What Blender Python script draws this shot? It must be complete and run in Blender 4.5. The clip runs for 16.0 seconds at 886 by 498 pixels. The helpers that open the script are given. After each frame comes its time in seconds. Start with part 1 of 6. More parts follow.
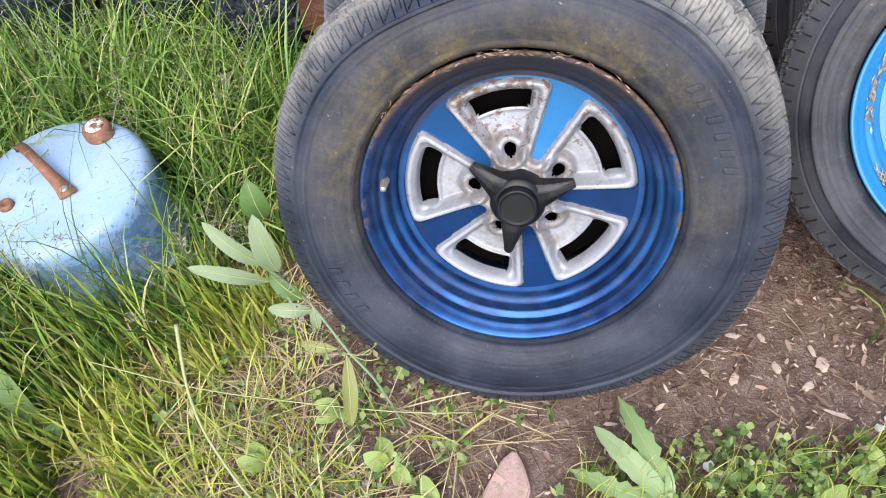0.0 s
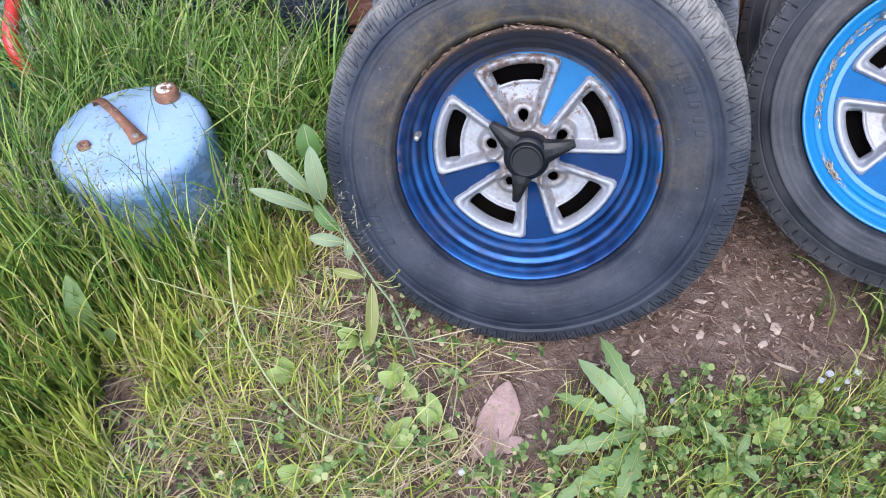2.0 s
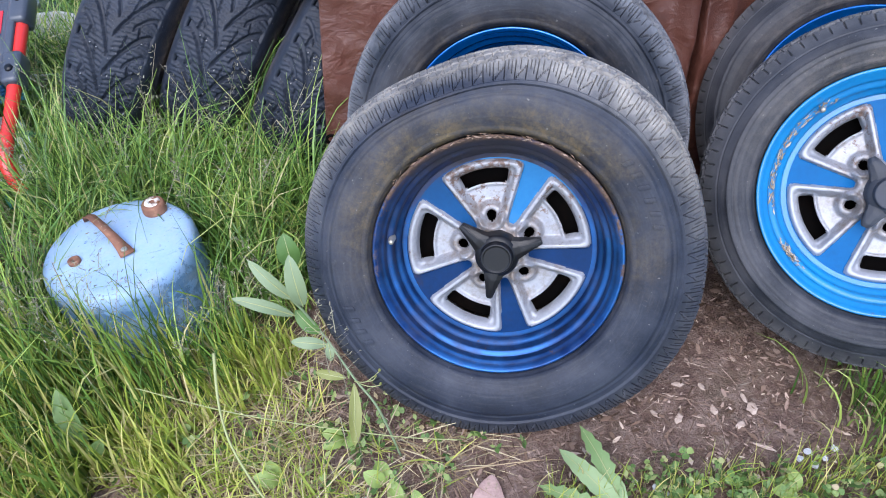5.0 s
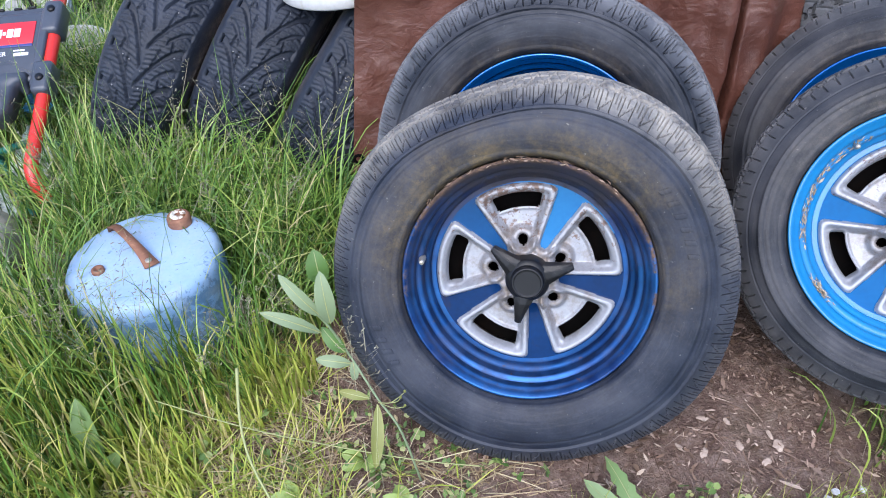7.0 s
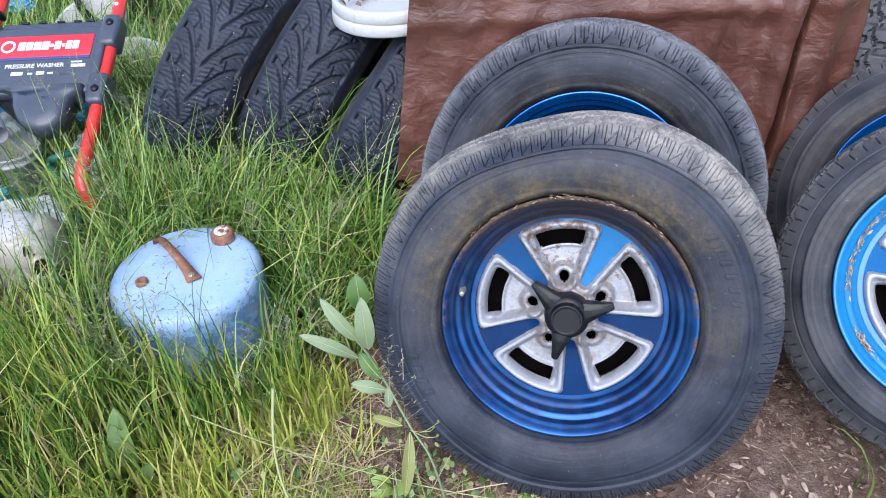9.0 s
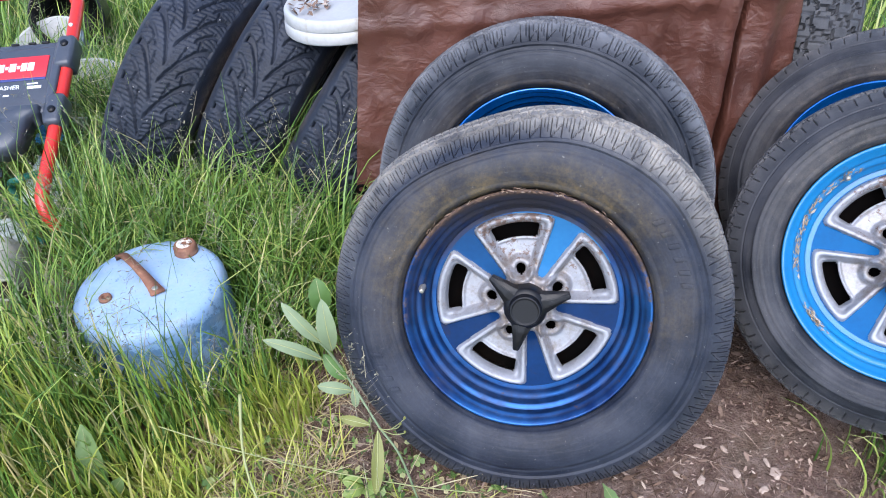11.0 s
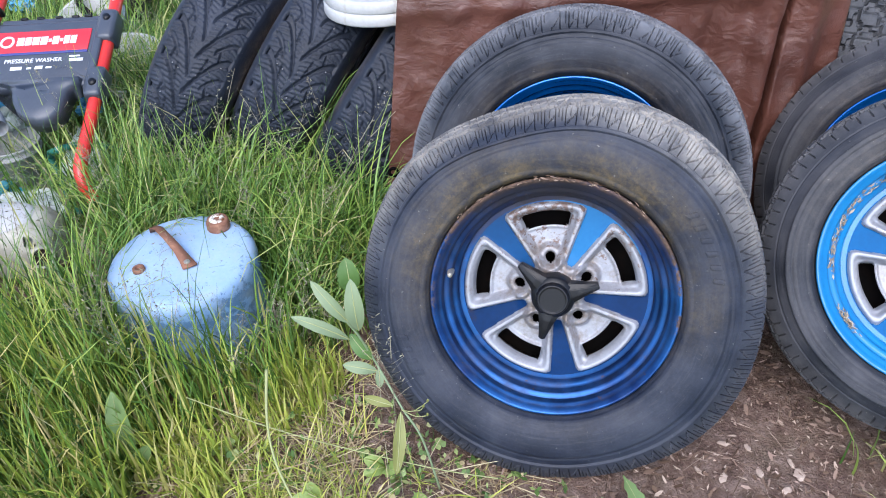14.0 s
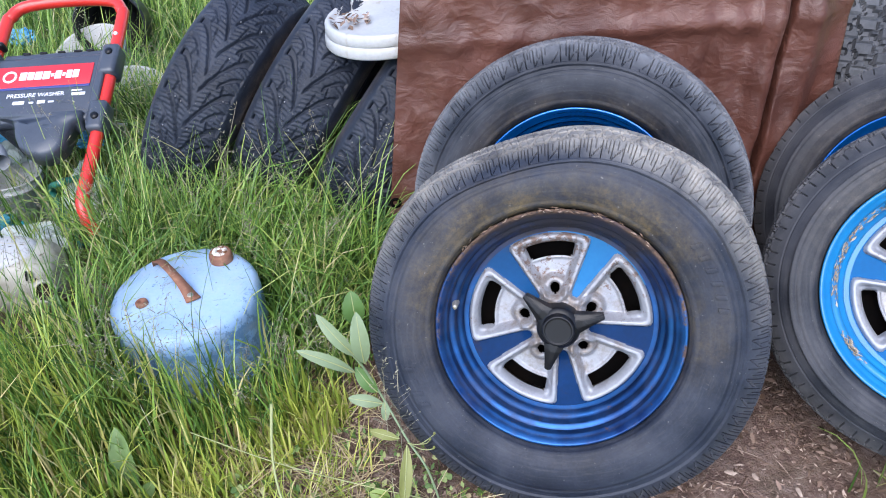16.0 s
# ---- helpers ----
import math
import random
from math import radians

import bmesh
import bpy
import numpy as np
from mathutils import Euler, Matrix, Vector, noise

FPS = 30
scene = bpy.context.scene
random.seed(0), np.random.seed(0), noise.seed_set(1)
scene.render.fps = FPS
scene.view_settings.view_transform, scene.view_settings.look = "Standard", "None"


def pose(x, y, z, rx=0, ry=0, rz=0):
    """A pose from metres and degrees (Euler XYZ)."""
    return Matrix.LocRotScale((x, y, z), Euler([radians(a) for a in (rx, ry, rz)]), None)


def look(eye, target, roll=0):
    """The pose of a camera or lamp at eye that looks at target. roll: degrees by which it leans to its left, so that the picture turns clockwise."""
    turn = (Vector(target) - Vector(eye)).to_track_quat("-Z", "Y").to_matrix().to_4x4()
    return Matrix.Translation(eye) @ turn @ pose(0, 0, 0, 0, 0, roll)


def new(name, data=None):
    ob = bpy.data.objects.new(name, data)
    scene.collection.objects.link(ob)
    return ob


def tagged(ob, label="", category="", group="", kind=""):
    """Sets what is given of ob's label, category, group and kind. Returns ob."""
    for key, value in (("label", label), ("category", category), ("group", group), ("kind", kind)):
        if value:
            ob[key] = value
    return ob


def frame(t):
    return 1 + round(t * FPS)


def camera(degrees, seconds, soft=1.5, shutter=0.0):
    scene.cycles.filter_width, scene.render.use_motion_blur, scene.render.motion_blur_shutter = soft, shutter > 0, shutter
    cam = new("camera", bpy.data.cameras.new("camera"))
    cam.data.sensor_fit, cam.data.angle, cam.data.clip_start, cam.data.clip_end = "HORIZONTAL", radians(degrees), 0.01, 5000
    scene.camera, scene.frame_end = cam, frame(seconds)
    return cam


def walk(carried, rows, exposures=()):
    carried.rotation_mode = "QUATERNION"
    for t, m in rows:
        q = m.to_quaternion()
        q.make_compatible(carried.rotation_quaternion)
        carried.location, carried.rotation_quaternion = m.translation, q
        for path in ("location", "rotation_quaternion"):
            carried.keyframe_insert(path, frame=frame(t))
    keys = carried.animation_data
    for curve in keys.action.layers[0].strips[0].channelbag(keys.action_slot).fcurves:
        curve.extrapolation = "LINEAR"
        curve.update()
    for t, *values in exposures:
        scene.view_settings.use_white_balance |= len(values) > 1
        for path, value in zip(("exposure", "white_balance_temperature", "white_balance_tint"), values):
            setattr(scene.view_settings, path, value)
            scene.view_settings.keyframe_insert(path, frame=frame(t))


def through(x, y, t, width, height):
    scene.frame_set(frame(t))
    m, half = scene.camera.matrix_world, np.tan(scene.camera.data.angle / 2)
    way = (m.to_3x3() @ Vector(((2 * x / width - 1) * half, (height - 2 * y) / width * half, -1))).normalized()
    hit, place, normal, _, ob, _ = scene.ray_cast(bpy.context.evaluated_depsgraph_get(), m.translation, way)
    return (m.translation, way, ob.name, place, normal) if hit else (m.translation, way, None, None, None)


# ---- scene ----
cam = camera(61.5, 16.0, soft=1.0)
PATH = [
    (0, (-0.0676, -0.5914, 1.0956), (-0.1386, 0.5607, -0.5376), -10.38),
    (0.5, (-0.0442, -0.7309, 1.1246), (-0.0150, 0.4627, -0.4799), -5.65),
    (1, (-0.0653, -0.8503, 1.1204), (-0.1758, 0.3964, -0.4395), -7.66),
    (1.5, (-0.1345, -0.8760, 1.1256), (-0.2014, 0.4194, -0.3967), -5.47),
    (2, (-0.1278, -0.8568, 1.1375), (-0.1470, 0.4338, -0.3902), -4.07),
    (2.5, (-0.0952, -0.8763, 1.1734), (-0.0596, 0.4807, -0.2953), -1.53),
    (3, (-0.0868, -0.8868, 1.1795), (-0.0200, 0.5435, -0.2168), -1.59),
    (3.5, (-0.0895, -0.8815, 1.1873), (-0.0272, 0.5674, -0.1900), -2.63),
    (4, (-0.0960, -0.8725, 1.1706), (-0.0861, 0.5739, -0.2107), -4.76),
    (4.2, (-0.0891, -0.8674, 1.1786), (-0.0997, 0.5648, -0.2174), -5.77),
    (6.3, (-0.1124, -0.8847, 1.1951), (-0.0744, 0.6210, -0.1207), -5.44),
    (6.5, (-0.1239, -0.8856, 1.1939), (-0.0893, 0.6256, -0.1157), -5.13),
    (7, (-0.1431, -0.8728, 1.1790), (-0.1277, 0.6300, -0.1406), -3.56),
    (7.5, (-0.1692, -0.8675, 1.1846), (-0.1931, 0.6376, -0.1323), -2.81),
    (8, (-0.1790, -0.8585, 1.1962), (-0.2237, 0.6570, -0.1080), -1.63),
    (8.5, (-0.1852, -0.8505, 1.1935), (-0.2362, 0.6731, -0.1011), -2.03),
    (9, (-0.1691, -0.8618, 1.2020), (-0.2204, 0.6728, -0.0797), -2.13),
    (9.2, (-0.1551, -0.8598, 1.1990), (-0.1784, 0.6868, -0.0697), -1.73),
    (11.3, (-0.1340, -0.8993, 1.1989), (-0.1312, 0.6521, -0.0633), -3.99),
    (11.5, (-0.1360, -0.9013, 1.1909), (-0.1362, 0.6501, -0.0713), -4.19),
    (12, (-0.1337, -0.8993, 1.1959), (-0.1333, 0.6488, -0.0704), -3.74),
    (12.5, (-0.1247, -0.8966, 1.2026), (-0.1247, 0.6628, -0.0497), -4.23),
    (13, (-0.1320, -0.8996, 1.2001), (-0.1477, 0.6679, -0.0419), -5.23),
    (13.5, (-0.1433, -0.8959, 1.1916), (-0.1911, 0.6453, -0.0821), -3.82),
    (14, (-0.1387, -0.8971, 1.1963), (-0.2055, 0.6337, -0.0891), -3.08),
    (14.5, (-0.1376, -0.8889, 1.1965), (-0.1862, 0.6465, -0.0842), -3.31),
    (15, (-0.1520, -0.8897, 1.2031), (-0.2110, 0.6530, -0.0684), -3.74),
    (15.5, (-0.1573, -0.8953, 1.2108), (-0.2219, 0.6579, -0.0475), -3.09),
    (16, (-0.1535, -0.8911, 1.2089), (-0.2070, 0.6807, -0.0266), -3.32),
]
walk(cam, [(t, look(eye, target, roll)) for t, eye, target, roll in PATH], [(0.0, 1.76, 6850, 11), (1.0, 1.63, 6450, 14), (2.2, 1.58, 6050, 14), (3.5, 1.58, 5900, 14), (6.5, 1.57, 6100, 13), (16.0, 1.57, 6130, 13)])

# ---- world and light: an overcast evening, soft light from the whole sky ----
world = bpy.data.worlds.new("overcast_sky")
scene.world = world
world.use_nodes = True
wn = world.node_tree.nodes
sky = wn.new("ShaderNodeTexSky")
sky.sky_type = "NISHITA"
sky.sun_disc = False
sky.sun_elevation, sky.sun_rotation = radians(52), radians(193)
sky.air_density, sky.dust_density, sky.ozone_density = 1.0, 1.2, 1.0
world.node_tree.links.new(sky.outputs[0], wn["Background"].inputs[0])
wn["Background"].inputs[1].default_value = 0.12
sun_data = bpy.data.lights.new("sun", "SUN")
sun_data.energy, sun_data.angle, sun_data.color = 1.5, radians(60), (1.0, 0.97, 0.93)
sun = new("sun", sun_data)
sun.matrix_world = look((-0.4, -1.7, 2.2), (0, 0, 0))

# ---- materials ----
def ramp_of(nt, source, stops):
    node = nt.nodes.new("ShaderNodeValToRGB")
    nt.links.new(source, node.inputs[0])
    els = node.color_ramp.elements
    while len(els) < len(stops):
        els.new(0.5)
    for el, (at, col) in zip(els, stops):
        el.position = at
        el.color = (*col, 1) if len(col) == 3 else col
    return node.outputs[0]


def noise_of(nt, coords, scale, detail=4.0, rough=0.55, stretch=None, distortion=0.0):
    if stretch:
        m = nt.nodes.new("ShaderNodeMapping")
        m.inputs["Scale"].default_value = stretch
        nt.links.new(coords, m.inputs[0])
        coords = m.outputs[0]
    n = nt.nodes.new("ShaderNodeTexNoise")
    n.inputs["Scale"].default_value, n.inputs["Detail"].default_value = scale, detail
    n.inputs["Roughness"].default_value, n.inputs["Distortion"].default_value = rough, distortion
    nt.links.new(coords, n.inputs["Vector"])
    return n.outputs[0]


def mixed(nt, factor, a, b, mode="MIX"):
    m = nt.nodes.new("ShaderNodeMix")
    m.data_type, m.blend_type = "RGBA", mode
    for slot, value in ((0, factor), (6, a), (7, b)):
        if isinstance(value, (float, int)):
            m.inputs[slot].default_value = value
        elif isinstance(value, tuple):
            m.inputs[slot].default_value = (*value, 1)
        else:
            nt.links.new(value, m.inputs[slot])
    return m.outputs[2]


def maths(nt, op, a, b=0.0, clamp=False):
    m = nt.nodes.new("ShaderNodeMath")
    m.operation, m.use_clamp = op, clamp
    for slot, value in ((0, a), (1, b)):
        if isinstance(value, (float, int)):
            m.inputs[slot].default_value = value
        else:
            nt.links.new(value, m.inputs[slot])
    return m.outputs[0]


def begin(name):
    m = bpy.data.materials.new(name)
    m.use_nodes = True
    nt = m.node_tree
    return m, nt, nt.nodes["Principled BSDF"], nt.nodes.new("ShaderNodeTexCoord").outputs["Object"]


def bumped(nt, bsdf, height, strength, distance):
    b = nt.nodes.new("ShaderNodeBump")
    b.inputs["Strength"].default_value, b.inputs["Distance"].default_value = strength, distance
    nt.links.new(height, b.inputs["Height"])
    nt.links.new(b.outputs[0], bsdf.inputs["Normal"])


def plain(name, light, dark, rough=0.6, metal=0.0, big=12.0, fine=160.0, bump=0.15, stain=None, stain_at=(0.55, 0.7), stain_scale=30.0, coat=0.0, spread=0.12):
    """A surface with broad and fine variation between two colours, an optional stain, and fine relief."""
    m, nt, bsdf, co = begin(name)
    broad, grain = noise_of(nt, co, big), noise_of(nt, co, fine, 3.0)
    both = maths(nt, "ADD", maths(nt, "MULTIPLY", broad, 0.65), maths(nt, "MULTIPLY", grain, 0.35))
    colour = ramp_of(nt, both, [(0.3, dark), (0.7, light)])
    rgh = maths(nt, "ADD", maths(nt, "MULTIPLY", both, 2 * spread), rough - spread)
    if stain:
        where = ramp_of(nt, noise_of(nt, co, stain_scale, 6.0, 0.65), [(stain_at[0], (0, 0, 0)), (stain_at[1], (1, 1, 1))])
        colour = mixed(nt, where, colour, stain)
        rgh = maths(nt, "ADD", rgh, maths(nt, "MULTIPLY", where, 0.25), True)
    nt.links.new(colour, bsdf.inputs["Base Color"])
    nt.links.new(rgh, bsdf.inputs["Roughness"])
    bsdf.inputs["Metallic"].default_value = metal
    bsdf.inputs["Coat Weight"].default_value = coat
    bumped(nt, bsdf, both, bump, 0.004)
    return m


def rubber_of(name, base, dust, dust_amount, ring=None, tread_dust=None, lit_top=False):
    """Weathered tyre rubber; ring: (radius from, to, colour) of dried mud round the rim; tread_dust: dust on the
    running surface. The last flag keeps that dust to the top, as if lit from above.
    """
    m, nt, bsdf, co = begin(name)
    broad, grain = noise_of(nt, co, 9.0, 5.0, 0.6), noise_of(nt, co, 240.0, 2.0)
    dark = tuple(0.45 * c for c in base)
    colour = ramp_of(nt, maths(nt, "ADD", maths(nt, "MULTIPLY", broad, 0.7), maths(nt, "MULTIPLY", grain, 0.3)), [(0.35, dark), (0.62, base)])
    where = ramp_of(nt, broad, [(0.42, (0, 0, 0)), (0.75, (1, 1, 1))])
    colour = mixed(nt, maths(nt, "MULTIPLY", where, dust_amount), colour, dust)
    sep = nt.nodes.new("ShaderNodeSeparateXYZ")
    nt.links.new(co, sep.inputs[0])
    radius = maths(nt, "SQRT", maths(nt, "ADD", maths(nt, "MULTIPLY", sep.outputs[0], sep.outputs[0]), maths(nt, "MULTIPLY", sep.outputs[2], sep.outputs[2])))
    if ring:
        r0, r1, mud = ring
        wobble = maths(nt, "ADD", radius, maths(nt, "MULTIPLY", maths(nt, "SUBTRACT", noise_of(nt, co, 14.0, 6.0, 0.7), 0.5), 0.05))
        inner = ramp_of(nt, maths(nt, "DIVIDE", maths(nt, "SUBTRACT", wobble, r0), r1 - r0, True), [(0.0, (1, 1, 1)), (0.25, (0.75, 0.75, 0.75)), (1.0, (0, 0, 0))])
        upper = ramp_of(nt, maths(nt, "ADD", maths(nt, "MULTIPLY", sep.outputs[2], 2.2), 0.42), [(0.2, (0.06, 0.06, 0.06)), (0.8, (1, 1, 1))])
        blot = ramp_of(nt, noise_of(nt, co, 11.0, 5.0, 0.65, None, 0.8), [(0.38, (0.15, 0.15, 0.15)), (0.62, (1, 1, 1))])
        speck = maths(nt, "MULTIPLY", ramp_of(nt, noise_of(nt, co, 75.0, 7.0, 0.8), [(0.36, (0.2, 0.2, 0.2)), (0.62, (1, 1, 1))]), blot)
        colour = mixed(nt, maths(nt, "MULTIPLY", maths(nt, "MULTIPLY", inner, upper), maths(nt, "MULTIPLY", speck, 0.95)), colour, mud)
    if tread_dust:
        run = ramp_of(nt, radius, [(tread_dust[0], (0, 0, 0)), (tread_dust[1], (1, 1, 1))])
        patch = ramp_of(nt, noise_of(nt, co, 22.0, 5.0, 0.7), [(0.34, (0.28, 0.28, 0.28)), (0.60, (1, 1, 1))])
        if lit_top:
            # Pale dust grows with height, painting in the light on the upper tread.
            top = ramp_of(nt, maths(nt, "ADD", maths(nt, "MULTIPLY", sep.outputs[2], 1.4), 0.5), [(0.50, (0.10, 0.10, 0.10)), (0.88, (1, 1, 1))])
            patch = maths(nt, "MULTIPLY", patch, top)
        colour = mixed(nt, maths(nt, "MULTIPLY", maths(nt, "MULTIPLY", run, patch), tread_dust[2]), colour, tread_dust[3])
    turn = nt.nodes.new("ShaderNodeCombineXYZ")
    nt.links.new(maths(nt, "MULTIPLY", radius, 150.0), turn.inputs[0])
    nt.links.new(maths(nt, "MULTIPLY", maths(nt, "ARCTAN2", sep.outputs[2], sep.outputs[0]), 4.0), turn.inputs[1])
    rubbed = ramp_of(nt, noise_of(nt, turn.outputs[0], 1.0, 6.0, 0.7), [(0.50, (0, 0, 0)), (0.72, (1, 1, 1))])
    colour = mixed(nt, maths(nt, "MULTIPLY", rubbed, 0.34), colour, dust)
    specks = ramp_of(nt, noise_of(nt, co, 130.0, 3.0, 0.6), [(0.69, (0, 0, 0)), (0.74, (1, 1, 1))])
    colour = mixed(nt, maths(nt, "MULTIPLY", specks, 0.55), colour, (0.20, 0.19, 0.175))
    scuff = ramp_of(nt, noise_of(nt, co, 60.0, 8.0, 0.8, (1, 1, 1), 1.5), [(0.60, (0, 0, 0)), (0.76, (1, 1, 1))])
    colour = mixed(nt, maths(nt, "MULTIPLY", scuff, 0.4), colour, (0.14, 0.137, 0.135))
    nt.links.new(colour, bsdf.inputs["Base Color"])
    nt.links.new(maths(nt, "ADD", maths(nt, "MULTIPLY", broad, 0.3), 0.42), bsdf.inputs["Roughness"])
    bsdf.inputs["Specular IOR Level"].default_value = 0.28
    bumped(nt, bsdf, maths(nt, "ADD", maths(nt, "MULTIPLY", broad, 0.5), maths(nt, "MULTIPLY", grain, 0.3)), 0.25, 0.002)
    return m


def leafy(name, stops, through=0.24, rough=0.42):
    """Leaves and blades: colour varies from piece to piece, and light comes through them."""
    m, nt, bsdf, co = begin(name)
    geo = nt.nodes.new("ShaderNodeNewGeometry")
    colour = ramp_of(nt, geo.outputs["Random Per Island"], stops)
    patch = noise_of(nt, co, 40.0, 3.0)
    colour = mixed(nt, maths(nt, "MULTIPLY", patch, 0.35), colour, mixed(nt, 1.0, colour, (0.75, 0.7, 0.5), "MULTIPLY"))
    nt.links.new(colour, bsdf.inputs["Base Color"])
    bsdf.inputs["Roughness"].default_value = rough
    tr = nt.nodes.new("ShaderNodeBsdfTranslucent")
    nt.links.new(colour, tr.inputs[0])
    mx = nt.nodes.new("ShaderNodeMixShader")
    mx.inputs[0].default_value = through
    nt.links.new(bsdf.outputs[0], mx.inputs[1])
    nt.links.new(tr.outputs[0], mx.inputs[2])
    nt.links.new(mx.outputs[0], nt.nodes["Material Output"].inputs[0])
    return m


MUD = (0.190, 0.138, 0.062)
DUST = (0.074, 0.076, 0.084)
RUBBER_FRONT = rubber_of("dusty_rubber", (0.019, 0.026, 0.047), DUST, 0.35, (0.212, 0.290, MUD), (0.292, 0.326, 0.97, (0.315, 0.292, 0.262)), True)
RUBBER = rubber_of("weathered_rubber", (0.013, 0.017, 0.028), (0.095, 0.095, 0.105), 0.4, (0.212, 0.255, (0.11, 0.09, 0.07)), (0.296, 0.325, 0.80, (0.20, 0.203, 0.22)))
RUBBER_BLACK = rubber_of("winter_rubber", (0.020, 0.026, 0.042), (0.048, 0.056, 0.078), 0.35, (0.252, 0.302, (0.30, 0.225, 0.160)))
RUBBER_GREY = rubber_of("grey_worn_rubber", (0.072, 0.075, 0.085), (0.17, 0.17, 0.175), 0.55)
RUBBER_DUSTY = rubber_of("brown_dusty_rubber", (0.026, 0.030, 0.041), (0.092, 0.088, 0.092), 0.40, (0.205, 0.27, (0.15, 0.128, 0.11)), (0.270, 0.31, 0.6, (0.17, 0.165, 0.165)))
RUST = (0.16, 0.065, 0.026)


def rim_paint():
    """Glossy dark blue enamel, shade and rusty grime painted round its top, rust along its lip."""
    m, nt, bsdf, co = begin("dark_blue_enamel")
    broad, grain = noise_of(nt, co, 8.0, 5.0, 0.6), noise_of(nt, co, 130.0, 3.0)
    colour = ramp_of(nt, broad, [(0.35, (0.005, 0.025, 0.103)), (0.65, (0.020, 0.100, 0.292))])
    sep = nt.nodes.new("ShaderNodeSeparateXYZ")
    nt.links.new(co, sep.inputs[0])
    radius = maths(nt, "SQRT", maths(nt, "ADD", maths(nt, "MULTIPLY", sep.outputs[0], sep.outputs[0]), maths(nt, "MULTIPLY", sep.outputs[2], sep.outputs[2])))
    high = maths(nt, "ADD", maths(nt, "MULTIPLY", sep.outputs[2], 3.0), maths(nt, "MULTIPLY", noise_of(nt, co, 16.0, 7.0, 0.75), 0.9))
    # Darkening with height stands for shade under the top, mixed with rusty grime.
    shade_grime = ramp_of(nt, high, [(0.62, (0, 0, 0)), (0.92, (0.95, 0.95, 0.95))])
    colour = mixed(nt, shade_grime, colour, mixed(nt, noise_of(nt, co, 30.0, 5.0, 0.7), (0.003, 0.005, 0.015), (0.022, 0.014, 0.011)))
    # Thin dark rings at the rim steps paint in the shade of the grooves.
    groove_shade = None
    for at in (0.1965, 0.1893, 0.1782, 0.1683):
        near = ramp_of(nt, maths(nt, "ABSOLUTE", maths(nt, "SUBTRACT", radius, at)), [(0.0003, (1, 1, 1)), (0.0015, (0, 0, 0))])
        groove_shade = near if groove_shade is None else maths(nt, "MAXIMUM", groove_shade, near)
    shade_patches = ramp_of(nt, noise_of(nt, co, 20.0, 5.0, 0.7), [(0.35, (0.35, 0.35, 0.35)), (0.55, (1, 1, 1))])
    colour = mixed(nt, maths(nt, "MULTIPLY", maths(nt, "MULTIPLY", groove_shade, shade_patches), 0.7), colour, (0.010, 0.012, 0.026))
    lip = ramp_of(nt, radius, [(0.1985, (0, 0, 0)), (0.2030, (1, 1, 1))])
    worn = ramp_of(nt, maths(nt, "ADD", noise_of(nt, co, 24.0, 6.0, 0.75), maths(nt, "MULTIPLY", sep.outputs[2], 0.9)), [(0.50, (0, 0, 0)), (0.60, (1, 1, 1))])
    rust = ramp_of(nt, grain, [(0.35, (0.035, 0.022, 0.018)), (0.65, (0.12, 0.07, 0.048))])
    colour = mixed(nt, maths(nt, "MULTIPLY", lip, worn), colour, rust)
    spots = ramp_of(nt, noise_of(nt, co, 85.0, 5.0, 0.7), [(0.63, (0, 0, 0)), (0.68, (1, 1, 1))])
    colour = mixed(nt, maths(nt, "MULTIPLY", spots, 0.75), colour, (0.10, 0.055, 0.035))
    dirt_film = ramp_of(nt, noise_of(nt, co, 13.0, 7.0, 0.72), [(0.50, (0, 0, 0)), (0.66, (0.55, 0.55, 0.55))])
    colour = mixed(nt, dirt_film, colour, (0.012, 0.016, 0.055))
    nt.links.new(colour, bsdf.inputs["Base Color"])
    dull = maths(nt, "MAXIMUM", maths(nt, "MAXIMUM", shade_grime, dirt_film), maths(nt, "MULTIPLY", lip, worn))
    nt.links.new(maths(nt, "ADD", maths(nt, "MULTIPLY", dull, 0.45), maths(nt, "ADD", maths(nt, "MULTIPLY", broad, 0.2), 0.24)), bsdf.inputs["Roughness"])
    nt.links.new(maths(nt, "SUBTRACT", 0.72, dull, True), bsdf.inputs["Metallic"])
    bumped(nt, bsdf, maths(nt, "ADD", maths(nt, "MULTIPLY", dull, 0.3), maths(nt, "MULTIPLY", grain, 0.2)), 0.15, 0.002)
    return m


